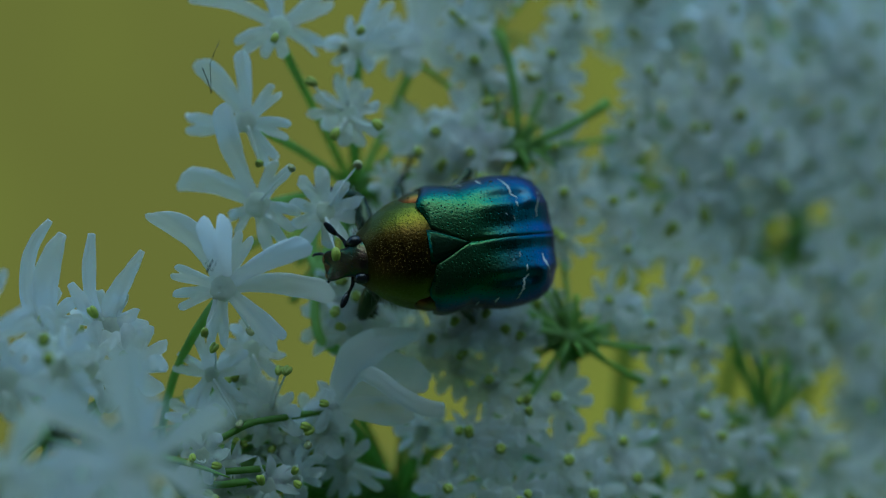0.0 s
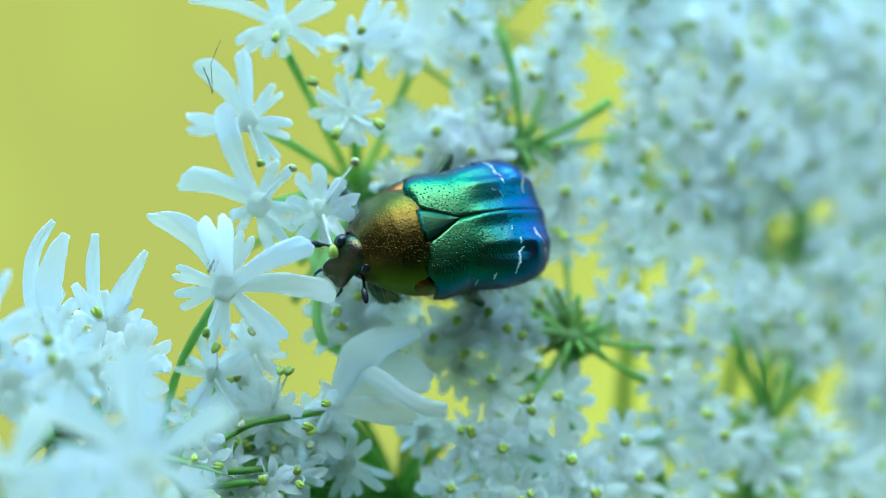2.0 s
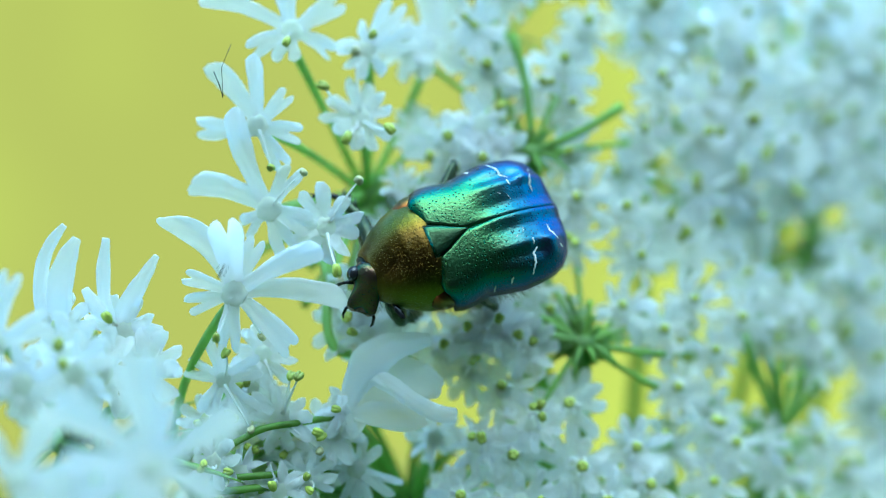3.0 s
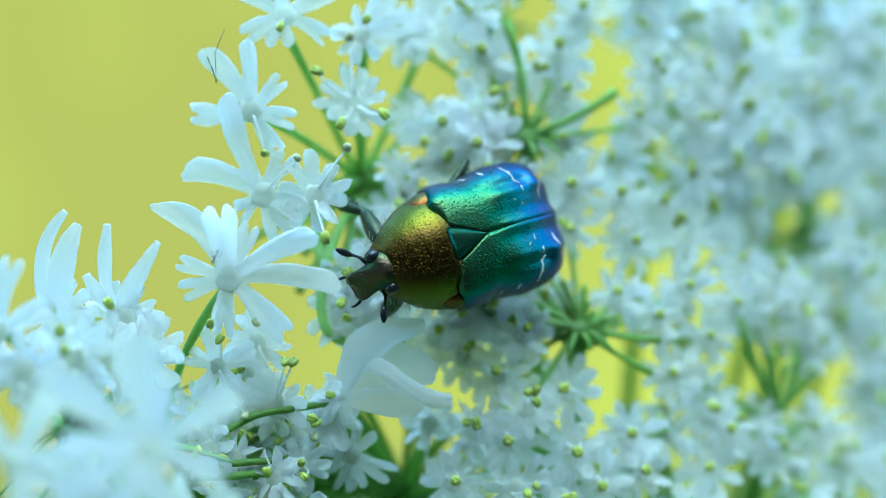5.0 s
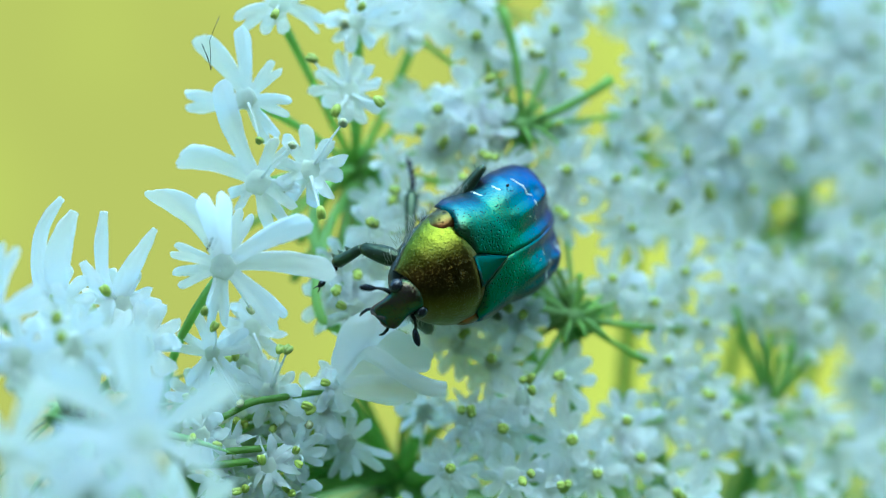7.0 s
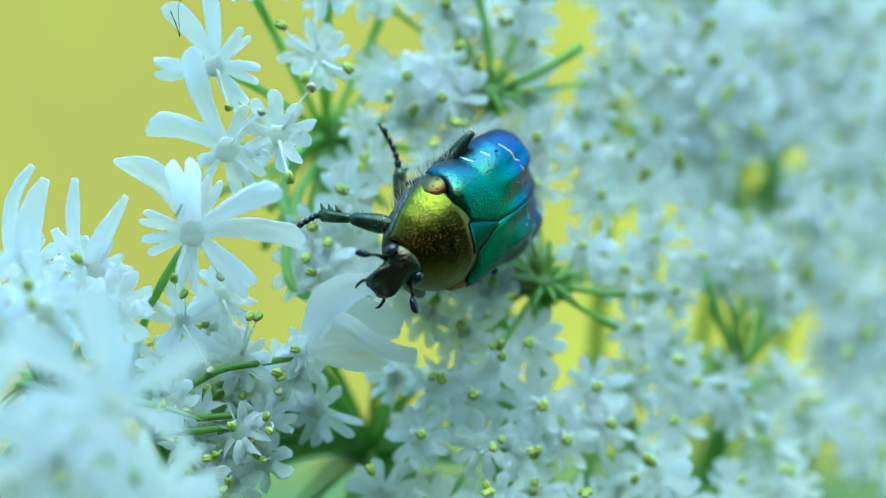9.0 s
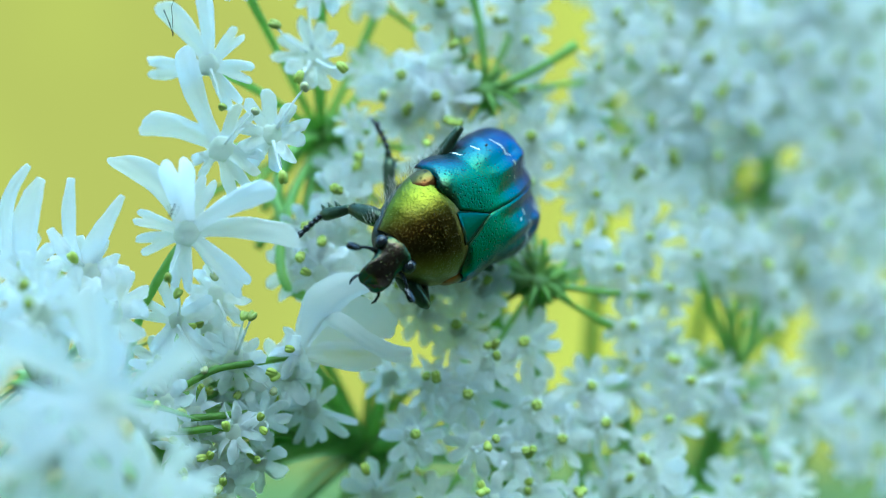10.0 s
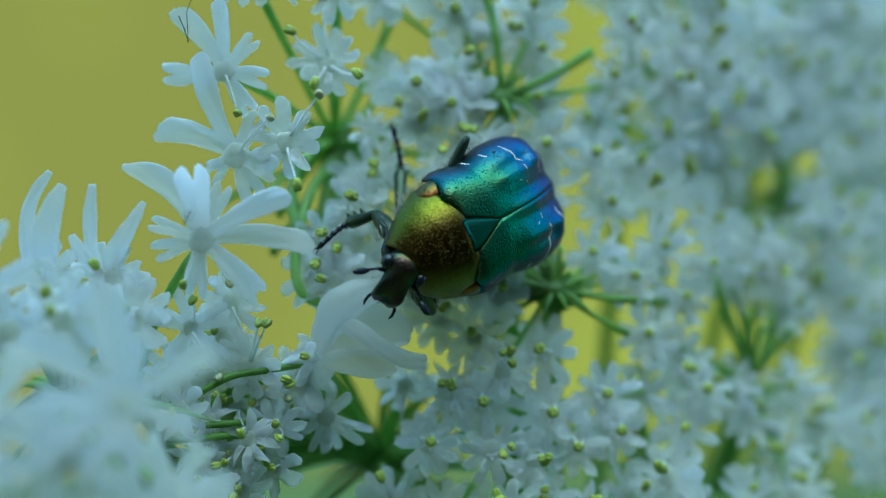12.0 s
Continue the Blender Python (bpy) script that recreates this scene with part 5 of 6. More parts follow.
def motions():
    walk(beetle, [
        (0.0, crawl(-1.51, 0.18, 2.10, 7.8, 16.3, 4.2)),
        (0.5, crawl(-1.24, 0.64, 1.45, 4.5, 25.2, 11.9)),
        (1.0, crawl(-1.14, 0.58, 1.17, 10.1, 26.5, 11.4)),
        (1.5, crawl(-1.78, 0.74, 1.25, 10.3, 23.3, 15.2)),
        (2.0, crawl(-2.14, 0.87, 1.65, 11.8, 18.4, 15.1)),
        (2.5, crawl(-1.94, 0.61, 2.28, 17.1, 15.4, 11.9)),
        (3.0, crawl(-1.86, 0.26, 2.16, 20.2, 13.1, 13.4)),
        (5.0, crawl(-1.01, -0.53, 1.65, 18.2, 26.7, 2.8)),
        (5.5, crawl(-1.01, -0.74, 1.54, 19.0, 29.3, -2.6)),
        (6.0, crawl(-0.57, -1.48, 1.70, 22.3, 27.8, -12.2)),
        (6.5, crawl(-0.32, -1.98, 2.06, 25.3, 31.2, -17.6)),
        (8.5, crawl(1.89, -2.55, 2.65, 34.2, 40.2, -33.0)),
        (9.0, crawl(1.54, -2.18, 2.68, 31.7, 40.2, -28.4)),
        (9.5, crawl(1.59, -2.24, 2.59, 30.3, 40.1, -20.4)),
        (10.0, crawl(1.44, -1.94, 2.27, 28.0, 39.0, -19.4)),
        (10.5, crawl(1.43, -1.49, 2.15, 27.2, 37.1, -15.3)),
        (11.0, crawl(1.53, -2.10, 2.44, 30.7, 32.6, -18.1)),
        (11.5, crawl(1.55, -2.36, 2.45, 30.1, 31.5, -12.7)),
        (12.0, crawl(1.44, -2.38, 2.32, 28.2, 31.8, -9.4)),
    ])
    walk(head, [
        (0.0, neck(3, 3)),
        (0.5, neck(25, 15)),
        (1.0, neck(15, 15)),
        (1.5, neck(13, 13)),
        (2.0, neck(30, 9)),
        (2.5, neck(48, 7)),
        (3.0, neck(50, 5)),
        (5.0, neck(15, 13)),
        (5.5, neck(7, 15)),
        (6.0, neck(17, 11, 12)),
        (6.5, neck(25, 9, 12)),
        (8.5, neck(27, 3, 25)),
        (9.0, neck(19, -1, 25)),
        (9.5, neck(19, -13, 25)),
        (10.0, neck(17, -13, 25)),
        (10.5, neck(45, -3, 22)),
        (11.0, neck(35, -2, 15)),
        (11.5, neck(28, 0, 12)),
        (12.0, neck(33, -2, 14)),
    ])
    walk(FRONT_R[0], [
        (0.0, hip(3.6, -1.9, -0.2, -0.0, 27.5, -92.9)),
        (0.5, hip(3.6, -1.9, -0.2, -1.2, 32.5, -95.4)),
        (1.0, hip(3.6, -1.9, -0.2, -1.6, 22.6, -96.2)),
        (1.5, hip(3.6, -1.9, -0.2, -3.9, 20.3, -102.5)),
        (2.5, hip(3.6, -1.9, -0.2, -0.2, 25.4, -92.9)),
        (3.0, hip(3.6, -1.9, -0.2, -3.5, 24.5, -100.7)),
        (5.0, hip(3.6, -1.9, -0.2, -2.9, 35.9, -99.6)),
        (5.2, hip(3.6, -1.9, -0.2, -3.3, 25.3, -100.3)),
        (5.4, hip(3.6, -1.9, -0.2, -10.2, 36.5, -113.6)),
        (5.6, hip(3.6, -1.9, -0.2, -18.5, 40.8, -126.9)),
        (5.8, hip(3.6, -1.9, -0.2, 49.3, 61.6, -46.3)),
        (6.0, hip(3.6, -1.9, -0.2, 82.0, 60.4, -9.3)),
        (6.5, hip(3.6, -1.9, -0.2, 68.3, 32.4, -27.6)),
        (6.7, hip(3.6, -1.9, -0.2, 54.9, 54.9, -46.4)),
        (8.3, hip(3.6, -1.9, -0.2, 44.4, 78.1, -57.7)),
        (8.5, hip(3.6, -1.9, -0.2, 59.7, 68.0, -41.7)),
        (9.0, hip(3.6, -1.9, -0.2, 66.5, 65.4, -34.4)),
        (9.5, hip(3.6, -1.9, -0.2, 31.6, 64.7, -72.5)),
        (10.0, hip(3.6, -1.9, -0.2, 17.7, 74.8, -87.4)),
        (10.5, hip(3.6, -1.9, -0.2, -20.6, 68.1, -127.5)),
        (11.0, hip(3.6, -1.9, -0.2, -41.1, 64.2, -149.8)),
        (11.5, hip(3.6, -1.9, -0.2, -27.7, 55.6, -134.4)),
        (12.0, hip(3.6, -1.9, -0.2, -19.1, 54.8, -123.9)),
    ])
    walk(FRONT_R[1], [
        (0.0, hip(3.2, 0, 0, -28.7, 42.2, 26.9)),
        (0.5, hip(3.2, 0, 0, -35.0, 40.3, 22.0)),
        (1.0, hip(3.2, 0, 0, -28.5, 48.3, 27.9)),
        (1.5, hip(3.2, 0, 0, -35.8, 41.9, 22.8)),
        (2.5, hip(3.2, 0, 0, -40.6, 21.1, 6.7)),
        (3.0, hip(3.2, 0, 0, -37.9, 0.3, 27.0)),
        (5.0, hip(3.2, 0, 0, -43.2, 22.3, 23.6)),
        (5.2, hip(3.2, 0, 0, -36.9, 41.0, 29.1)),
        (5.4, hip(3.2, 0, 0, -43.2, -1.1, 41.0)),
        (5.6, hip(3.2, 0, 0, -50.3, -19.1, 60.8)),
        (5.8, hip(3.2, 0, 0, -59.7, -1.1, -5.7)),
        (6.0, hip(3.2, 0, 0, -58.2, 2.2, -4.4)),
        (6.5, hip(3.2, 0, 0, -76.1, 38.9, -53.1)),
        (6.7, hip(3.2, 0, 0, -56.7, 55.7, -0.5)),
        (8.3, hip(3.2, 0, 0, -69.2, 5.9, -3.6)),
        (8.5, hip(3.2, 0, 0, -68.7, 10.1, -8.6)),
        (9.0, hip(3.2, 0, 0, -68.1, 6.2, -10.1)),
        (9.5, hip(3.2, 0, 0, -70.2, 27.0, -2.8)),
        (10.0, hip(3.2, 0, 0, -69.3, 23.6, 9.0)),
        (10.5, hip(3.2, 0, 0, -55.5, 34.6, 44.9)),
        (11.0, hip(3.2, 0, 0, -54.1, 21.7, 59.6)),
        (11.5, hip(3.2, 0, 0, -34.4, 20.9, 83.9)),
        (12.0, hip(3.2, 0, 0, -49.2, 33.9, 42.0)),
    ])
    walk(FRONT_R[2], [
        (0.0, hip(4.92, 0.87, -1.75, -46.4, -50.7, 121.7)),
        (0.5, hip(5.04, 0.74, -1.68, -48.9, -33.0, 122.7)),
        (1.0, hip(4.73, 0.81, -1.94, -36.8, -39.1, 114.9)),
        (1.5, hip(4.98, 0.75, -1.74, -39.3, -39.2, 127.1)),
        (2.5, hip(5.61, 0.28, -0.93, -49.1, -51.6, 127.9)),
        (3.0, hip(5.52, 1.18, -0.01, -46.3, -52.0, 132.0)),
        (5.0, hip(5.40, 0.96, -0.99, -47.4, -40.7, 123.1)),
        (5.2, hip(4.91, 0.95, -1.71, -34.6, -47.4, 115.4)),
        (5.4, hip(5.16, 1.70, 0.05, -50.9, -49.0, 138.6)),
        (5.6, hip(4.40, 2.15, 0.85, 7.5, -25.7, 56.8)),
        (5.8, hip(5.79, -0.26, 0.05, -21.2, -8.0, 39.4)),
        (6.0, hip(5.79, -0.20, -0.10, -50.6, -3.1, 113.5)),
        (6.5, hip(4.41, -1.62, -1.63, -31.5, 21.3, 88.9)),
        (6.7, hip(4.67, -0.01, -2.15, -31.4, -1.6, 107.3)),
        (8.3, hip(5.78, -0.16, -0.27, -44.0, 2.6, 86.2)),
        (8.5, hip(5.73, -0.38, -0.46, -41.6, 1.1, 72.5)),
        (9.0, hip(5.74, -0.45, -0.28, -42.7, 5.6, 73.3)),
        (9.5, hip(5.51, -0.11, -1.18, -27.6, 20.3, 96.3)),
        (10.0, hip(5.55, 0.37, -1.04, -34.7, 15.3, 103.1)),
        (10.5, hip(4.72, 1.51, -1.48, -30.0, 19.7, 113.4)),
        (11.0, hip(4.42, 2.08, -0.96, -35.1, 28.7, 113.5)),
        (11.5, hip(3.46, 2.42, -0.93, -21.6, 9.5, 123.9)),
        (12.0, hip(4.80, 1.44, -1.45, -20.2, 13.8, 112.2)),
    ])
    walk(MID_R[0], [
        (0.0, hip(1.2, -2.2, -1.2, 0.0, 51.7, -136.9)),
        (0.5, hip(1.2, -2.2, -1.2, -2.7, 29.3, -141.0)),
        (1.0, hip(1.2, -2.2, -1.2, -4.0, 23.1, -143.9)),
        (1.5, hip(1.2, -2.2, -1.2, -3.7, 26.8, -143.3)),
        (2.5, hip(1.2, -2.2, -1.2, 3.0, 48.1, -132.4)),
        (3.0, hip(1.2, -2.2, -1.2, 14.5, 40.2, -116.1)),
        (5.0, hip(1.2, -2.2, -1.2, -16.1, 38.5, -162.7)),
        (5.5, hip(1.2, -2.2, -1.2, -21.3, 37.5, -171.2)),
        (6.0, hip(1.2, -2.2, -1.2, -49.2, 63.0, 153.8)),
        (6.5, hip(1.2, -2.2, -1.2, -43.8, 58.0, 160.0)),
        (8.5, hip(1.2, -2.2, -1.2, -69.7, 41.5, 126.9)),
        (9.0, hip(1.2, -2.2, -1.2, -72.6, 42.7, 122.5)),
        (9.5, hip(1.2, -2.2, -1.2, -48.0, 52.5, 155.2)),
        (10.0, hip(1.2, -2.2, -1.2, -60.1, 54.9, 140.2)),
        (10.5, hip(1.2, -2.2, -1.2, -41.4, 61.1, 162.2)),
        (11.0, hip(1.2, -2.2, -1.2, -45.0, 62.4, 158.1)),
        (11.5, hip(1.2, -2.2, -1.2, -12.1, 59.8, -164.7)),
        (12.0, hip(1.2, -2.2, -1.2, -19.8, 66.3, -173.3)),
    ])
    walk(MID_R[1], [
        (0.0, hip(3.4, 0, 0, -21.2, 7.5, 14.7)),
        (0.5, hip(3.4, 0, 0, -11.4, 31.0, 26.0)),
        (1.0, hip(3.4, 0, 0, -9.2, 30.3, 28.6)),
        (1.5, hip(3.4, 0, 0, -8.8, 27.3, 32.0)),
        (2.5, hip(3.4, 0, 0, -18.4, 8.7, 21.3)),
        (3.0, hip(3.4, 0, 0, -18.2, 14.7, 3.1)),
        (5.0, hip(3.4, 0, 0, -19.5, 13.1, 32.1)),
        (5.5, hip(3.4, 0, 0, -21.1, 10.6, 34.2)),
        (6.0, hip(3.4, 0, 0, -44.0, -46.9, 45.6)),
        (6.5, hip(3.4, 0, 0, -35.8, -41.2, 39.3)),
        (8.5, hip(3.4, 0, 0, -72.5, -37.0, 110.2)),
        (9.0, hip(3.4, 0, 0, -80.4, -39.4, 118.9)),
        (9.5, hip(3.4, 0, 0, -52.9, -45.4, 74.6)),
        (10.0, hip(3.4, 0, 0, -65.9, -46.1, 87.7)),
        (10.5, hip(3.4, 0, 0, -40.7, -42.0, 44.8)),
        (11.0, hip(3.4, 0, 0, -38.7, -42.7, 40.5)),
        (11.5, hip(3.4, 0, 0, -25.9, -24.4, 9.8)),
        (12.0, hip(3.4, 0, 0, -40.0, -42.7, 32.9)),
    ])
    walk(MID_R[2], [
        (0.0, hip(7.24, 1.01, -0.52, -9.3, -40.6, 11.6)),
        (0.5, hip(6.48, 1.51, -2.06, -3.9, -15.3, 12.8)),
        (1.0, hip(6.43, 1.65, -2.02, -1.1, -5.4, 5.1)),
        (1.5, hip(6.41, 1.88, -1.84, -1.8, 4.1, 14.4)),
        (2.5, hip(7.08, 1.43, -0.61, -5.0, -6.1, 3.2)),
        (3.0, hip(7.26, 0.21, -1.01, -5.2, 3.0, -2.1)),
        (5.0, hip(6.70, 2.07, -0.91, 1.9, -48.7, 17.6)),
        (5.5, hip(6.65, 2.21, -0.73, 4.8, -38.2, 19.7)),
        (6.0, hip(5.31, 1.95, 2.92, -23.8, -46.9, 47.0)),
        (6.5, hip(5.73, 1.91, 2.63, -14.9, -43.5, 39.7)),
        (8.5, hip(2.29, 3.00, 2.41, -49.2, -29.0, 108.7)),
        (9.0, hip(1.91, 2.71, 2.54, -54.6, -26.8, 114.0)),
        (9.5, hip(4.14, 2.71, 2.85, -26.9, -34.5, 65.5)),
        (10.0, hip(3.51, 2.77, 2.88, -41.9, -34.8, 83.2)),
        (10.5, hip(5.51, 2.09, 2.68, -30.1, -38.6, 57.9)),
        (11.0, hip(5.64, 1.91, 2.71, -36.4, -41.9, 65.7)),
        (11.5, hip(6.99, 0.62, 1.65, -43.8, -44.8, 72.6)),
        (12.0, hip(5.87, 1.60, 2.71, -56.5, -46.1, 85.3)),
    ])
    walk(HIND_R[0], [
        (0.0, hip(-1.6, -2.8, -0.6, 0.0, 8.8, -140.3)),
        (0.5, hip(-1.6, -2.8, -0.6, 0.1, -6.6, -134.8)),
        (1.0, hip(-1.6, -2.8, -0.6, 0.5, -13.3, -137.2)),
        (1.5, hip(-1.6, -2.8, -0.6, -0.9, -16.5, -131.7)),
        (2.5, hip(-1.6, -2.8, -0.6, -0.4, -0.1, -135.1)),
        (3.0, hip(-1.6, -2.8, -0.6, -0.4, -1.9, -132.8)),
        (5.0, hip(-1.6, -2.8, -0.6, 0.0, -5.4, -140.3)),
        (5.5, hip(-1.6, -2.8, -0.6, 0.5, -7.5, -144.8)),
        (6.0, hip(-1.6, -2.8, -0.6, 1.1, -4.3, -150.8)),
        (6.5, hip(-1.6, -2.8, -0.6, -0.7, -19.9, -142.0)),
        (8.5, hip(-1.6, -2.8, -0.6, -3.4, -18.5, -134.0)),
        (9.0, hip(-1.6, -2.8, -0.6, -2.7, -22.0, -135.7)),
        (9.5, hip(-1.6, -2.8, -0.6, -3.1, -24.8, -134.8)),
        (10.0, hip(-1.6, -2.8, -0.6, -3.6, -23.0, -133.6)),
        (10.5, hip(-1.6, -2.8, -0.6, -1.2, -9.4, -142.0)),
        (11.0, hip(-1.6, -2.8, -0.6, -2.0, -20.9, -139.2)),
        (11.5, hip(-1.6, -2.8, -0.6, -1.8, -22.5, -139.6)),
        (12.0, hip(-1.6, -2.8, -0.6, -3.8, -21.6, -134.3)),
    ])
    walk(HIND_R[1], [
        (0.0, hip(4.4, 0, 0, 5.0, 53.4, -156.2)),
        (0.5, hip(4.4, 0, 0, -2.0, 38.8, -166.8)),
        (1.0, hip(4.4, 0, 0, -4.0, 32.3, -165.6)),
        (1.5, hip(4.4, 0, 0, -4.7, 29.2, -171.3)),
        (2.5, hip(4.4, 0, 0, -0.6, 45.3, -165.6)),
        (3.0, hip(4.4, 0, 0, -1.2, 43.5, -168.3)),
        (5.0, hip(4.4, 0, 0, -2.4, 40.2, -161.6)),
        (5.5, hip(4.4, 0, 0, -3.3, 38.2, -157.7)),
        (6.0, hip(4.4, 0, 0, -1.6, 40.9, -150.6)),
        (6.5, hip(4.4, 0, 0, -8.8, 26.6, -163.4)),
        (8.5, hip(4.4, 0, 0, -8.6, 27.7, -170.9)),
        (9.0, hip(4.4, 0, 0, -9.2, 24.4, -169.3)),
        (9.5, hip(4.4, 0, 0, -9.8, 21.6, -170.2)),
        (10.0, hip(4.4, 0, 0, -9.5, 23.2, -171.3)),
        (10.5, hip(4.4, 0, 0, -5.8, 36.8, -161.9)),
        (11.0, hip(4.4, 0, 0, -9.5, 25.6, -166.3)),
        (11.5, hip(4.4, 0, 0, -9.9, 24.1, -166.0)),
        (12.0, hip(4.4, 0, 0, -9.7, 24.8, -170.9)),
    ])
    walk(HIND_R[2], [
        (0.0, hip(2.11, -1.01, -3.37, 6.2, 62.1, -155.4)),
        (0.5, hip(1.22, -0.75, -2.63, -2.2, 47.5, -167.8)),
        (1.0, hip(0.96, -0.88, -2.24, -4.2, 40.9, -167.0)),
        (1.5, hip(0.77, -0.55, -2.05, -4.9, 37.8, -172.8)),
        (2.5, hip(1.54, -0.74, -2.98, -0.7, 53.9, -166.5)),
        (3.0, hip(1.42, -0.62, -2.89, -1.3, 52.2, -169.3)),
        (5.0, hip(1.35, -1.01, -2.71, -2.6, 48.8, -162.7)),
        (5.5, hip(1.35, -1.25, -2.60, -3.7, 46.8, -159.0)),
        (6.0, hip(1.63, -1.56, -2.75, -1.8, 49.6, -151.6)),
        (6.5, hip(0.80, -1.07, -1.88, -9.4, 35.1, -165.5)),
        (8.5, hip(0.73, -0.59, -1.95, -9.2, 36.2, -173.0)),
        (9.0, hip(0.64, -0.71, -1.73, -9.7, 32.9, -171.5)),
        (9.5, hip(0.55, -0.66, -1.55, -10.2, 30.1, -172.4)),
        (10.0, hip(0.58, -0.58, -1.66, -9.9, 31.7, -173.5)),
        (10.5, hip(1.20, -1.04, -2.52, -6.4, 45.4, -163.7)),
        (11.0, hip(0.72, -0.90, -1.82, -10.0, 34.1, -168.5)),
        (11.5, hip(0.68, -0.92, -1.71, -10.4, 32.6, -168.3)),
        (12.0, hip(0.63, -0.60, -1.76, -10.3, 33.3, -173.2)),
    ])
    walk(FRONT_L[0], [
        (0.0, hip(3.6, 1.9, -0.2, -0.0, 48.1, 68.5)),
        (0.5, hip(3.6, 1.9, -0.2, -0.4, 52.1, 67.9)),
        (1.0, hip(3.6, 1.9, -0.2, 5.8, 56.0, 75.6)),
        (1.5, hip(3.6, 1.9, -0.2, 64.4, 54.0, 144.4)),
        (2.5, hip(3.6, 1.9, -0.2, 43.3, 63.5, 120.0)),
        (3.0, hip(3.6, 1.9, -0.2, 37.5, 62.8, 113.4)),
        (5.0, hip(3.6, 1.9, -0.2, 6.6, 71.9, 80.2)),
        (5.5, hip(3.6, 1.9, -0.2, 47.0, 66.3, 123.1)),
        (6.0, hip(3.6, 1.9, -0.2, 52.4, 44.1, 129.7)),
        (6.5, hip(3.6, 1.9, -0.2, 48.9, 28.0, 123.8)),
        (8.5, hip(3.6, 1.9, -0.2, 50.3, 13.7, 127.7)),
        (9.0, hip(3.6, 1.9, -0.2, 50.3, 14.8, 127.5)),
        (9.5, hip(3.6, 1.9, -0.2, 51.9, 17.7, 133.3)),
        (10.0, hip(3.6, 1.9, -0.2, 55.0, -26.8, 98.4)),
        (10.5, hip(3.6, 1.9, -0.2, 53.0, 7.0, 109.3)),
        (11.0, hip(3.6, 1.9, -0.2, 53.9, 27.0, 112.1)),
        (11.5, hip(3.6, 1.9, -0.2, 56.6, 19.4, 118.9)),
        (12.0, hip(3.6, 1.9, -0.2, 55.7, 24.8, 116.5)),
    ])
    walk(FRONT_L[1], [
        (0.0, hip(3.2, 0, 0, -83.2, 62.4, 70.0)),
        (0.5, hip(3.2, 0, 0, -90.9, 60.8, 63.5)),
        (1.0, hip(3.2, 0, 0, -97.7, 58.6, 53.2)),
        (1.5, hip(3.2, 0, 0, -113.8, 41.2, 8.6)),
        (2.5, hip(3.2, 0, 0, -111.9, 45.7, 24.8)),
        (3.0, hip(3.2, 0, 0, -110.4, 47.9, 27.8)),
        (5.0, hip(3.2, 0, 0, -113.1, 45.1, 40.8)),
        (5.5, hip(3.2, 0, 0, -114.6, 43.4, 23.9)),
        (6.0, hip(3.2, 0, 0, -109.8, 54.4, 8.2)),
        (6.5, hip(3.2, 0, 0, -107.6, 68.2, 0.7)),
        (8.5, hip(3.2, 0, 0, -110.1, 74.6, -15.0)),
        (9.0, hip(3.2, 0, 0, -109.6, 74.0, -13.5)),
        (9.5, hip(3.2, 0, 0, -105.6, 68.1, -10.9)),
        (10.0, hip(3.2, 0, 0, -78.5, 123.8, 4.9)),
        (10.5, hip(3.2, 0, 0, -28.6, 99.6, 73.9)),
        (11.0, hip(3.2, 0, 0, -146.3, 74.3, -30.4)),
        (11.5, hip(3.2, 0, 0, -144.5, 73.6, -38.6)),
        (12.0, hip(3.2, 0, 0, -142.3, 72.7, -30.7)),
    ])
    walk(FRONT_L[2], [
        (0.0, hip(3.61, 1.13, -2.30, -95.4, 57.0, 48.3)),
        (0.5, hip(3.77, 1.14, -2.27, -100.5, 54.3, 44.4)),
        (1.0, hip(4.01, 1.08, -2.22, -104.8, 51.2, 36.6)),
        (1.5, hip(5.13, 0.29, -1.71, -113.0, 32.0, -1.1)),
        (2.5, hip(4.85, 0.76, -1.86, -112.4, 36.6, 14.2)),
        (3.0, hip(4.74, 0.81, -1.93, -111.6, 39.0, 16.5)),
        (5.0, hip(4.59, 1.20, -1.84, -113.2, 35.9, 30.5)),
        (5.5, hip(4.93, 0.77, -1.79, -114.2, 34.0, 14.2)),
        (6.0, hip(4.70, 0.22, -2.11, -112.9, 45.4, -4.4)),
        (6.5, hip(4.16, 0.01, -2.41, -117.2, 59.0, -17.3)),
        (8.5, hip(3.87, -0.18, -2.51, -123.3, 64.8, -36.0)),
        (9.0, hip(3.90, -0.17, -2.50, -122.5, 64.3, -34.2)),
        (9.5, hip(4.15, -0.18, -2.41, -115.7, 59.1, -29.5)),
        (10.0, hip(1.76, -0.12, -2.16, -53.6, 123.2, 26.8)),
        (10.5, hip(3.08, -0.42, -2.56, 6.6, 109.5, 103.4)),
        (11.0, hip(3.81, -0.36, -2.50, -144.2, 62.4, -35.2)),
        (11.5, hip(3.77, -0.46, -2.49, -143.0, 61.7, -44.0)),
        (12.0, hip(3.87, -0.40, -2.48, -141.4, 60.9, -36.9)),
    ])
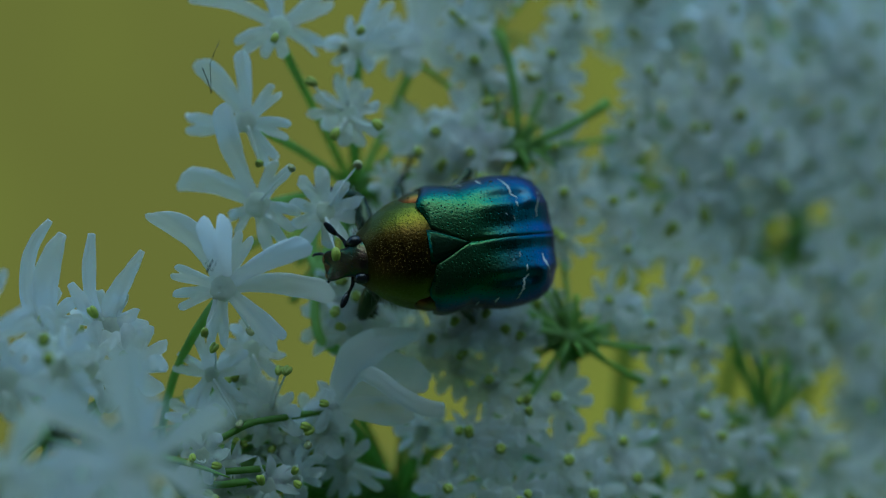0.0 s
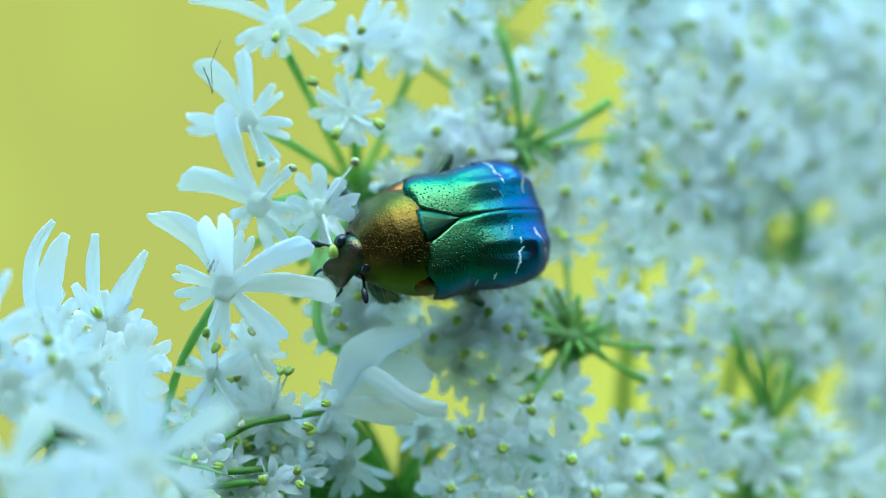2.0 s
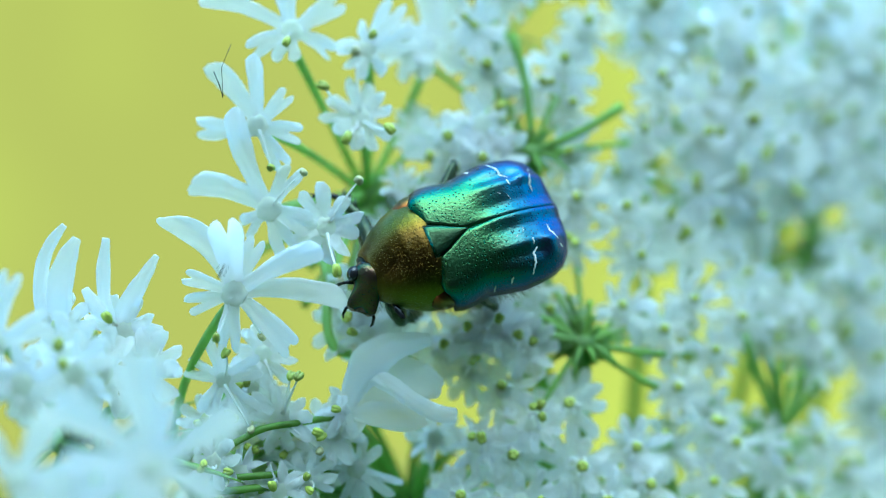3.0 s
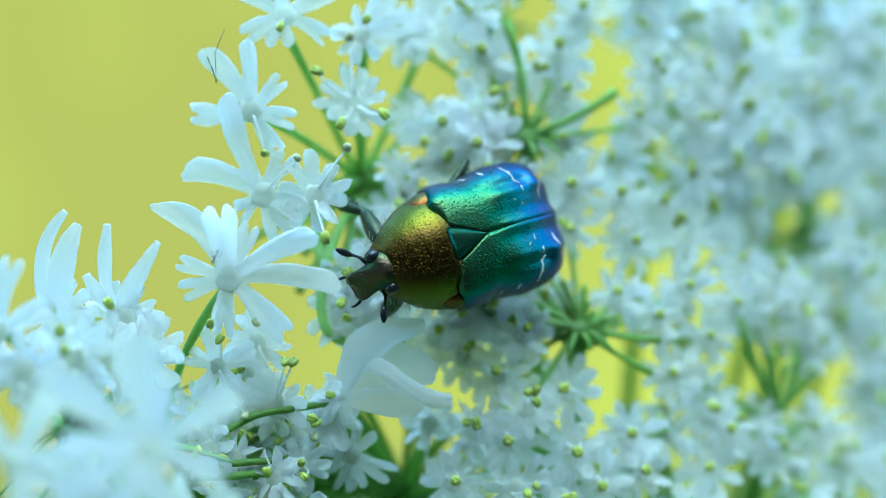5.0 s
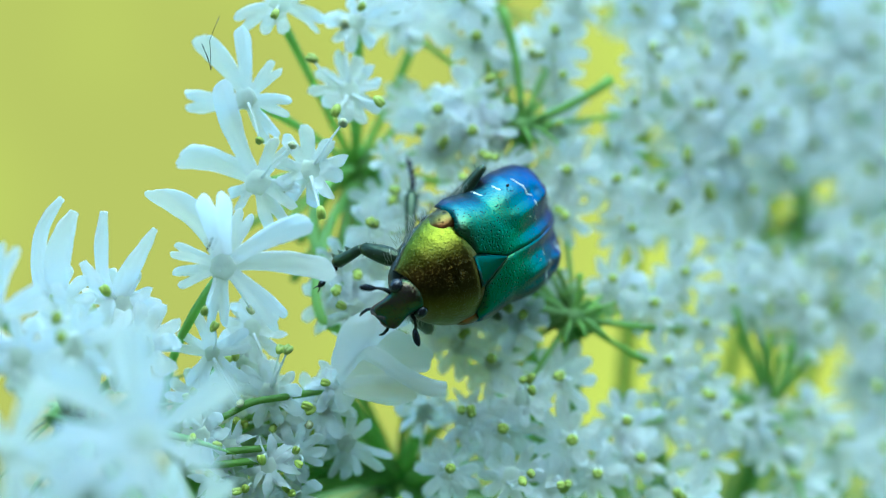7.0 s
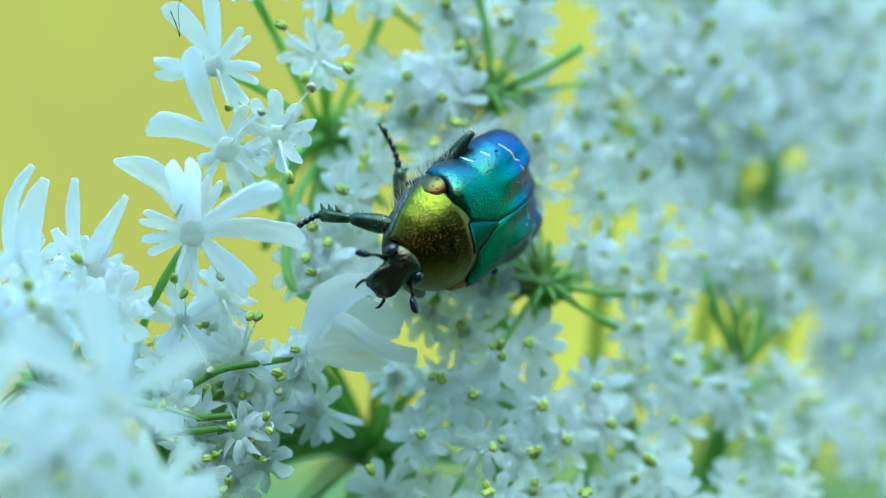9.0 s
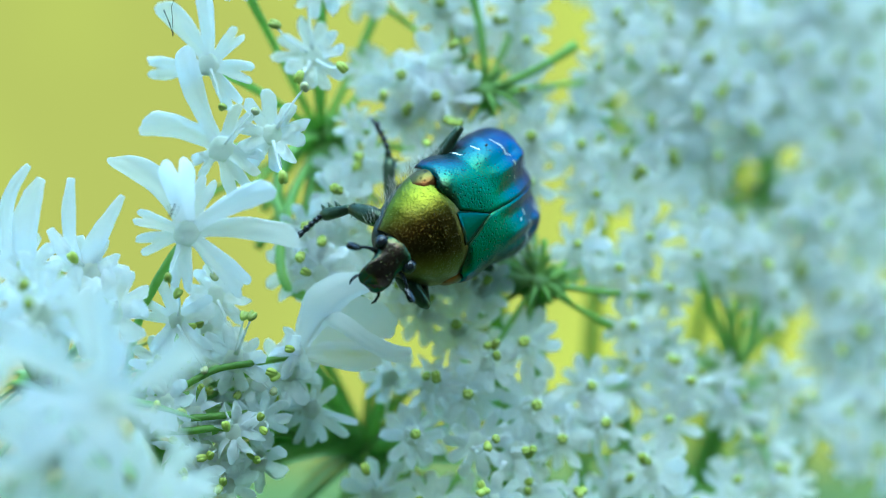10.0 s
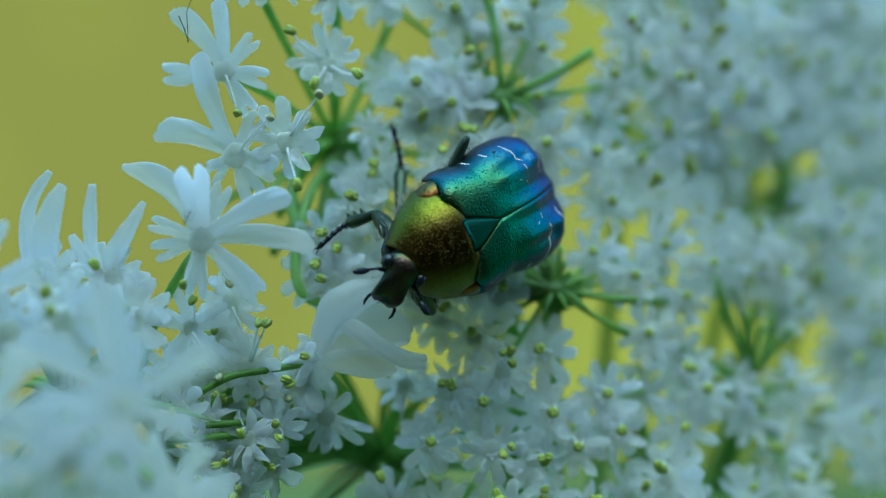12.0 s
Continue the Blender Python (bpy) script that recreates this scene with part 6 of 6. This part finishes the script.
    walk(HIND_L[0], [
        (0.0, hip(-1.6, 2.4, -1.2, -0.0, 21.6, 128.8)),
        (0.5, hip(-1.6, 2.4, -1.2, 1.9, 7.7, 136.3)),
        (1.0, hip(-1.6, 2.4, -1.2, 1.8, 12.1, 135.6)),
        (1.5, hip(-1.6, 2.4, -1.2, 3.5, 17.0, 142.6)),
        (2.5, hip(-1.6, 2.4, -1.2, 0.9, 23.8, 135.0)),
        (3.0, hip(-1.6, 2.4, -1.2, 2.8, 38.7, 138.7)),
        (5.0, hip(-1.6, 2.4, -1.2, -2.5, 14.9, 127.1)),
        (5.5, hip(-1.6, 2.4, -1.2, -2.9, -1.5, 124.1)),
        (6.0, hip(-1.6, 2.4, -1.2, -2.2, -8.8, 116.6)),
        (6.5, hip(-1.6, 2.4, -1.2, -2.5, -8.5, 118.5)),
        (8.5, hip(-1.6, 2.4, -1.2, -6.2, -50.4, 125.5)),
        (12.0, hip(-1.6, 2.4, -1.2, -9.9, 8.8, 134.6)),
    ])
    walk(HIND_L[1], [
        (0.0, hip(4.0, 0, 0, -50.4, 64.3, 68.8)),
        (0.5, hip(4.0, 0, 0, -17.5, 66.7, 91.4)),
        (1.0, hip(4.0, 0, 0, -28.4, 66.5, 82.2)),
        (1.5, hip(4.0, 0, 0, -40.5, 65.0, 64.6)),
        (2.5, hip(4.0, 0, 0, -53.6, 61.9, 60.2)),
        (3.0, hip(4.0, 0, 0, -74.7, 52.2, 39.7)),
        (5.0, hip(4.0, 0, 0, -34.6, 63.8, 84.8)),
        (5.5, hip(4.0, 0, 0, -0.2, 60.3, 119.2)),
        (6.0, hip(4.0, 0, 0, 10.3, 56.1, 135.9)),
        (6.5, hip(4.0, 0, 0, 10.0, 56.2, 133.8)),
        (8.5, hip(4.0, 0, 0, 42.3, 21.4, 152.2)),
        (12.0, hip(4.0, 0, 0, -20.3, 55.2, 90.5)),
    ])
    walk(HIND_L[2], [
        (0.0, hip(4.66, 1.70, -3.78, -23.2, 43.2, 32.8)),
        (0.5, hip(3.96, 1.66, -3.86, -11.7, 54.7, 34.1)),
        (1.0, hip(4.23, 1.66, -3.85, -15.6, 51.0, 31.7)),
        (1.5, hip(4.76, 1.60, -3.81, -19.2, 46.4, 22.5)),
        (2.5, hip(4.98, 1.72, -3.71, -23.0, 40.5, 27.2)),
        (3.0, hip(5.98, 1.65, -3.32, -30.2, 26.8, 20.5)),
        (5.0, hip(4.17, 1.84, -3.77, -15.3, 47.3, 40.2)),
        (5.5, hip(2.99, 1.82, -3.65, 5.4, 57.9, 60.5)),
        (6.0, hip(2.32, 1.63, -3.48, 18.1, 60.3, 79.3)),
        (6.5, hip(2.38, 1.69, -3.49, 17.7, 60.2, 77.0)),
        (8.5, hip(0.54, 1.83, -1.53, 88.9, 46.6, 134.0)),
        (12.0, hip(3.98, 2.40, -3.45, 1.1, 46.3, 45.5)),
    ])
    walk(side, [(t, FRAME @ Matrix.Translation((Vector(side["hub"]) + Vector((a, 0, 0))) * MM)) for t, a in (
        (0.0, -0.85), (1.5, -0.7), (3.0, -0.62), (5.0, -0.08), (6.0, 0.0), (8.5, 0.2), (10.0, 0.4), (11.0, 0.7), (12.0, 0.85))])
    walk(near, [(t, FRAME @ Matrix.Translation((Vector(near["hub"]) + Vector((a, b, 0))) * MM)) for t, a, b in (
        (0.0, -0.4, -0.23), (1.5, -0.25, -0.23), (3.0, -0.27, -0.15), (5.0, 0.0, 0.07), (6.0, 0.0, 0.0), (8.5, 0.0, -0.07), (10.0, 0.1, -0.03), (11.0, 0.1, 0.27), (12.0, 0.15, 0.36))])
    walk(pushed_flower, [(t, Matrix.Translation(Vector((a, b, 0)) * MM) @ PUSHED_REST) for t, a, b in (
        (0.0, 0.1, -0.2), (1.5, 0.0, 0.0), (2.5, -0.5, -0.3), (3.0, -0.7, -1.0), (5.0, -1.1, 0.3), (5.5, -0.9, 1.0), (6.5, -1.0, 1.1), (8.5, -1.1, 1.3), (12.0, -1.2, 1.2))])


motions()
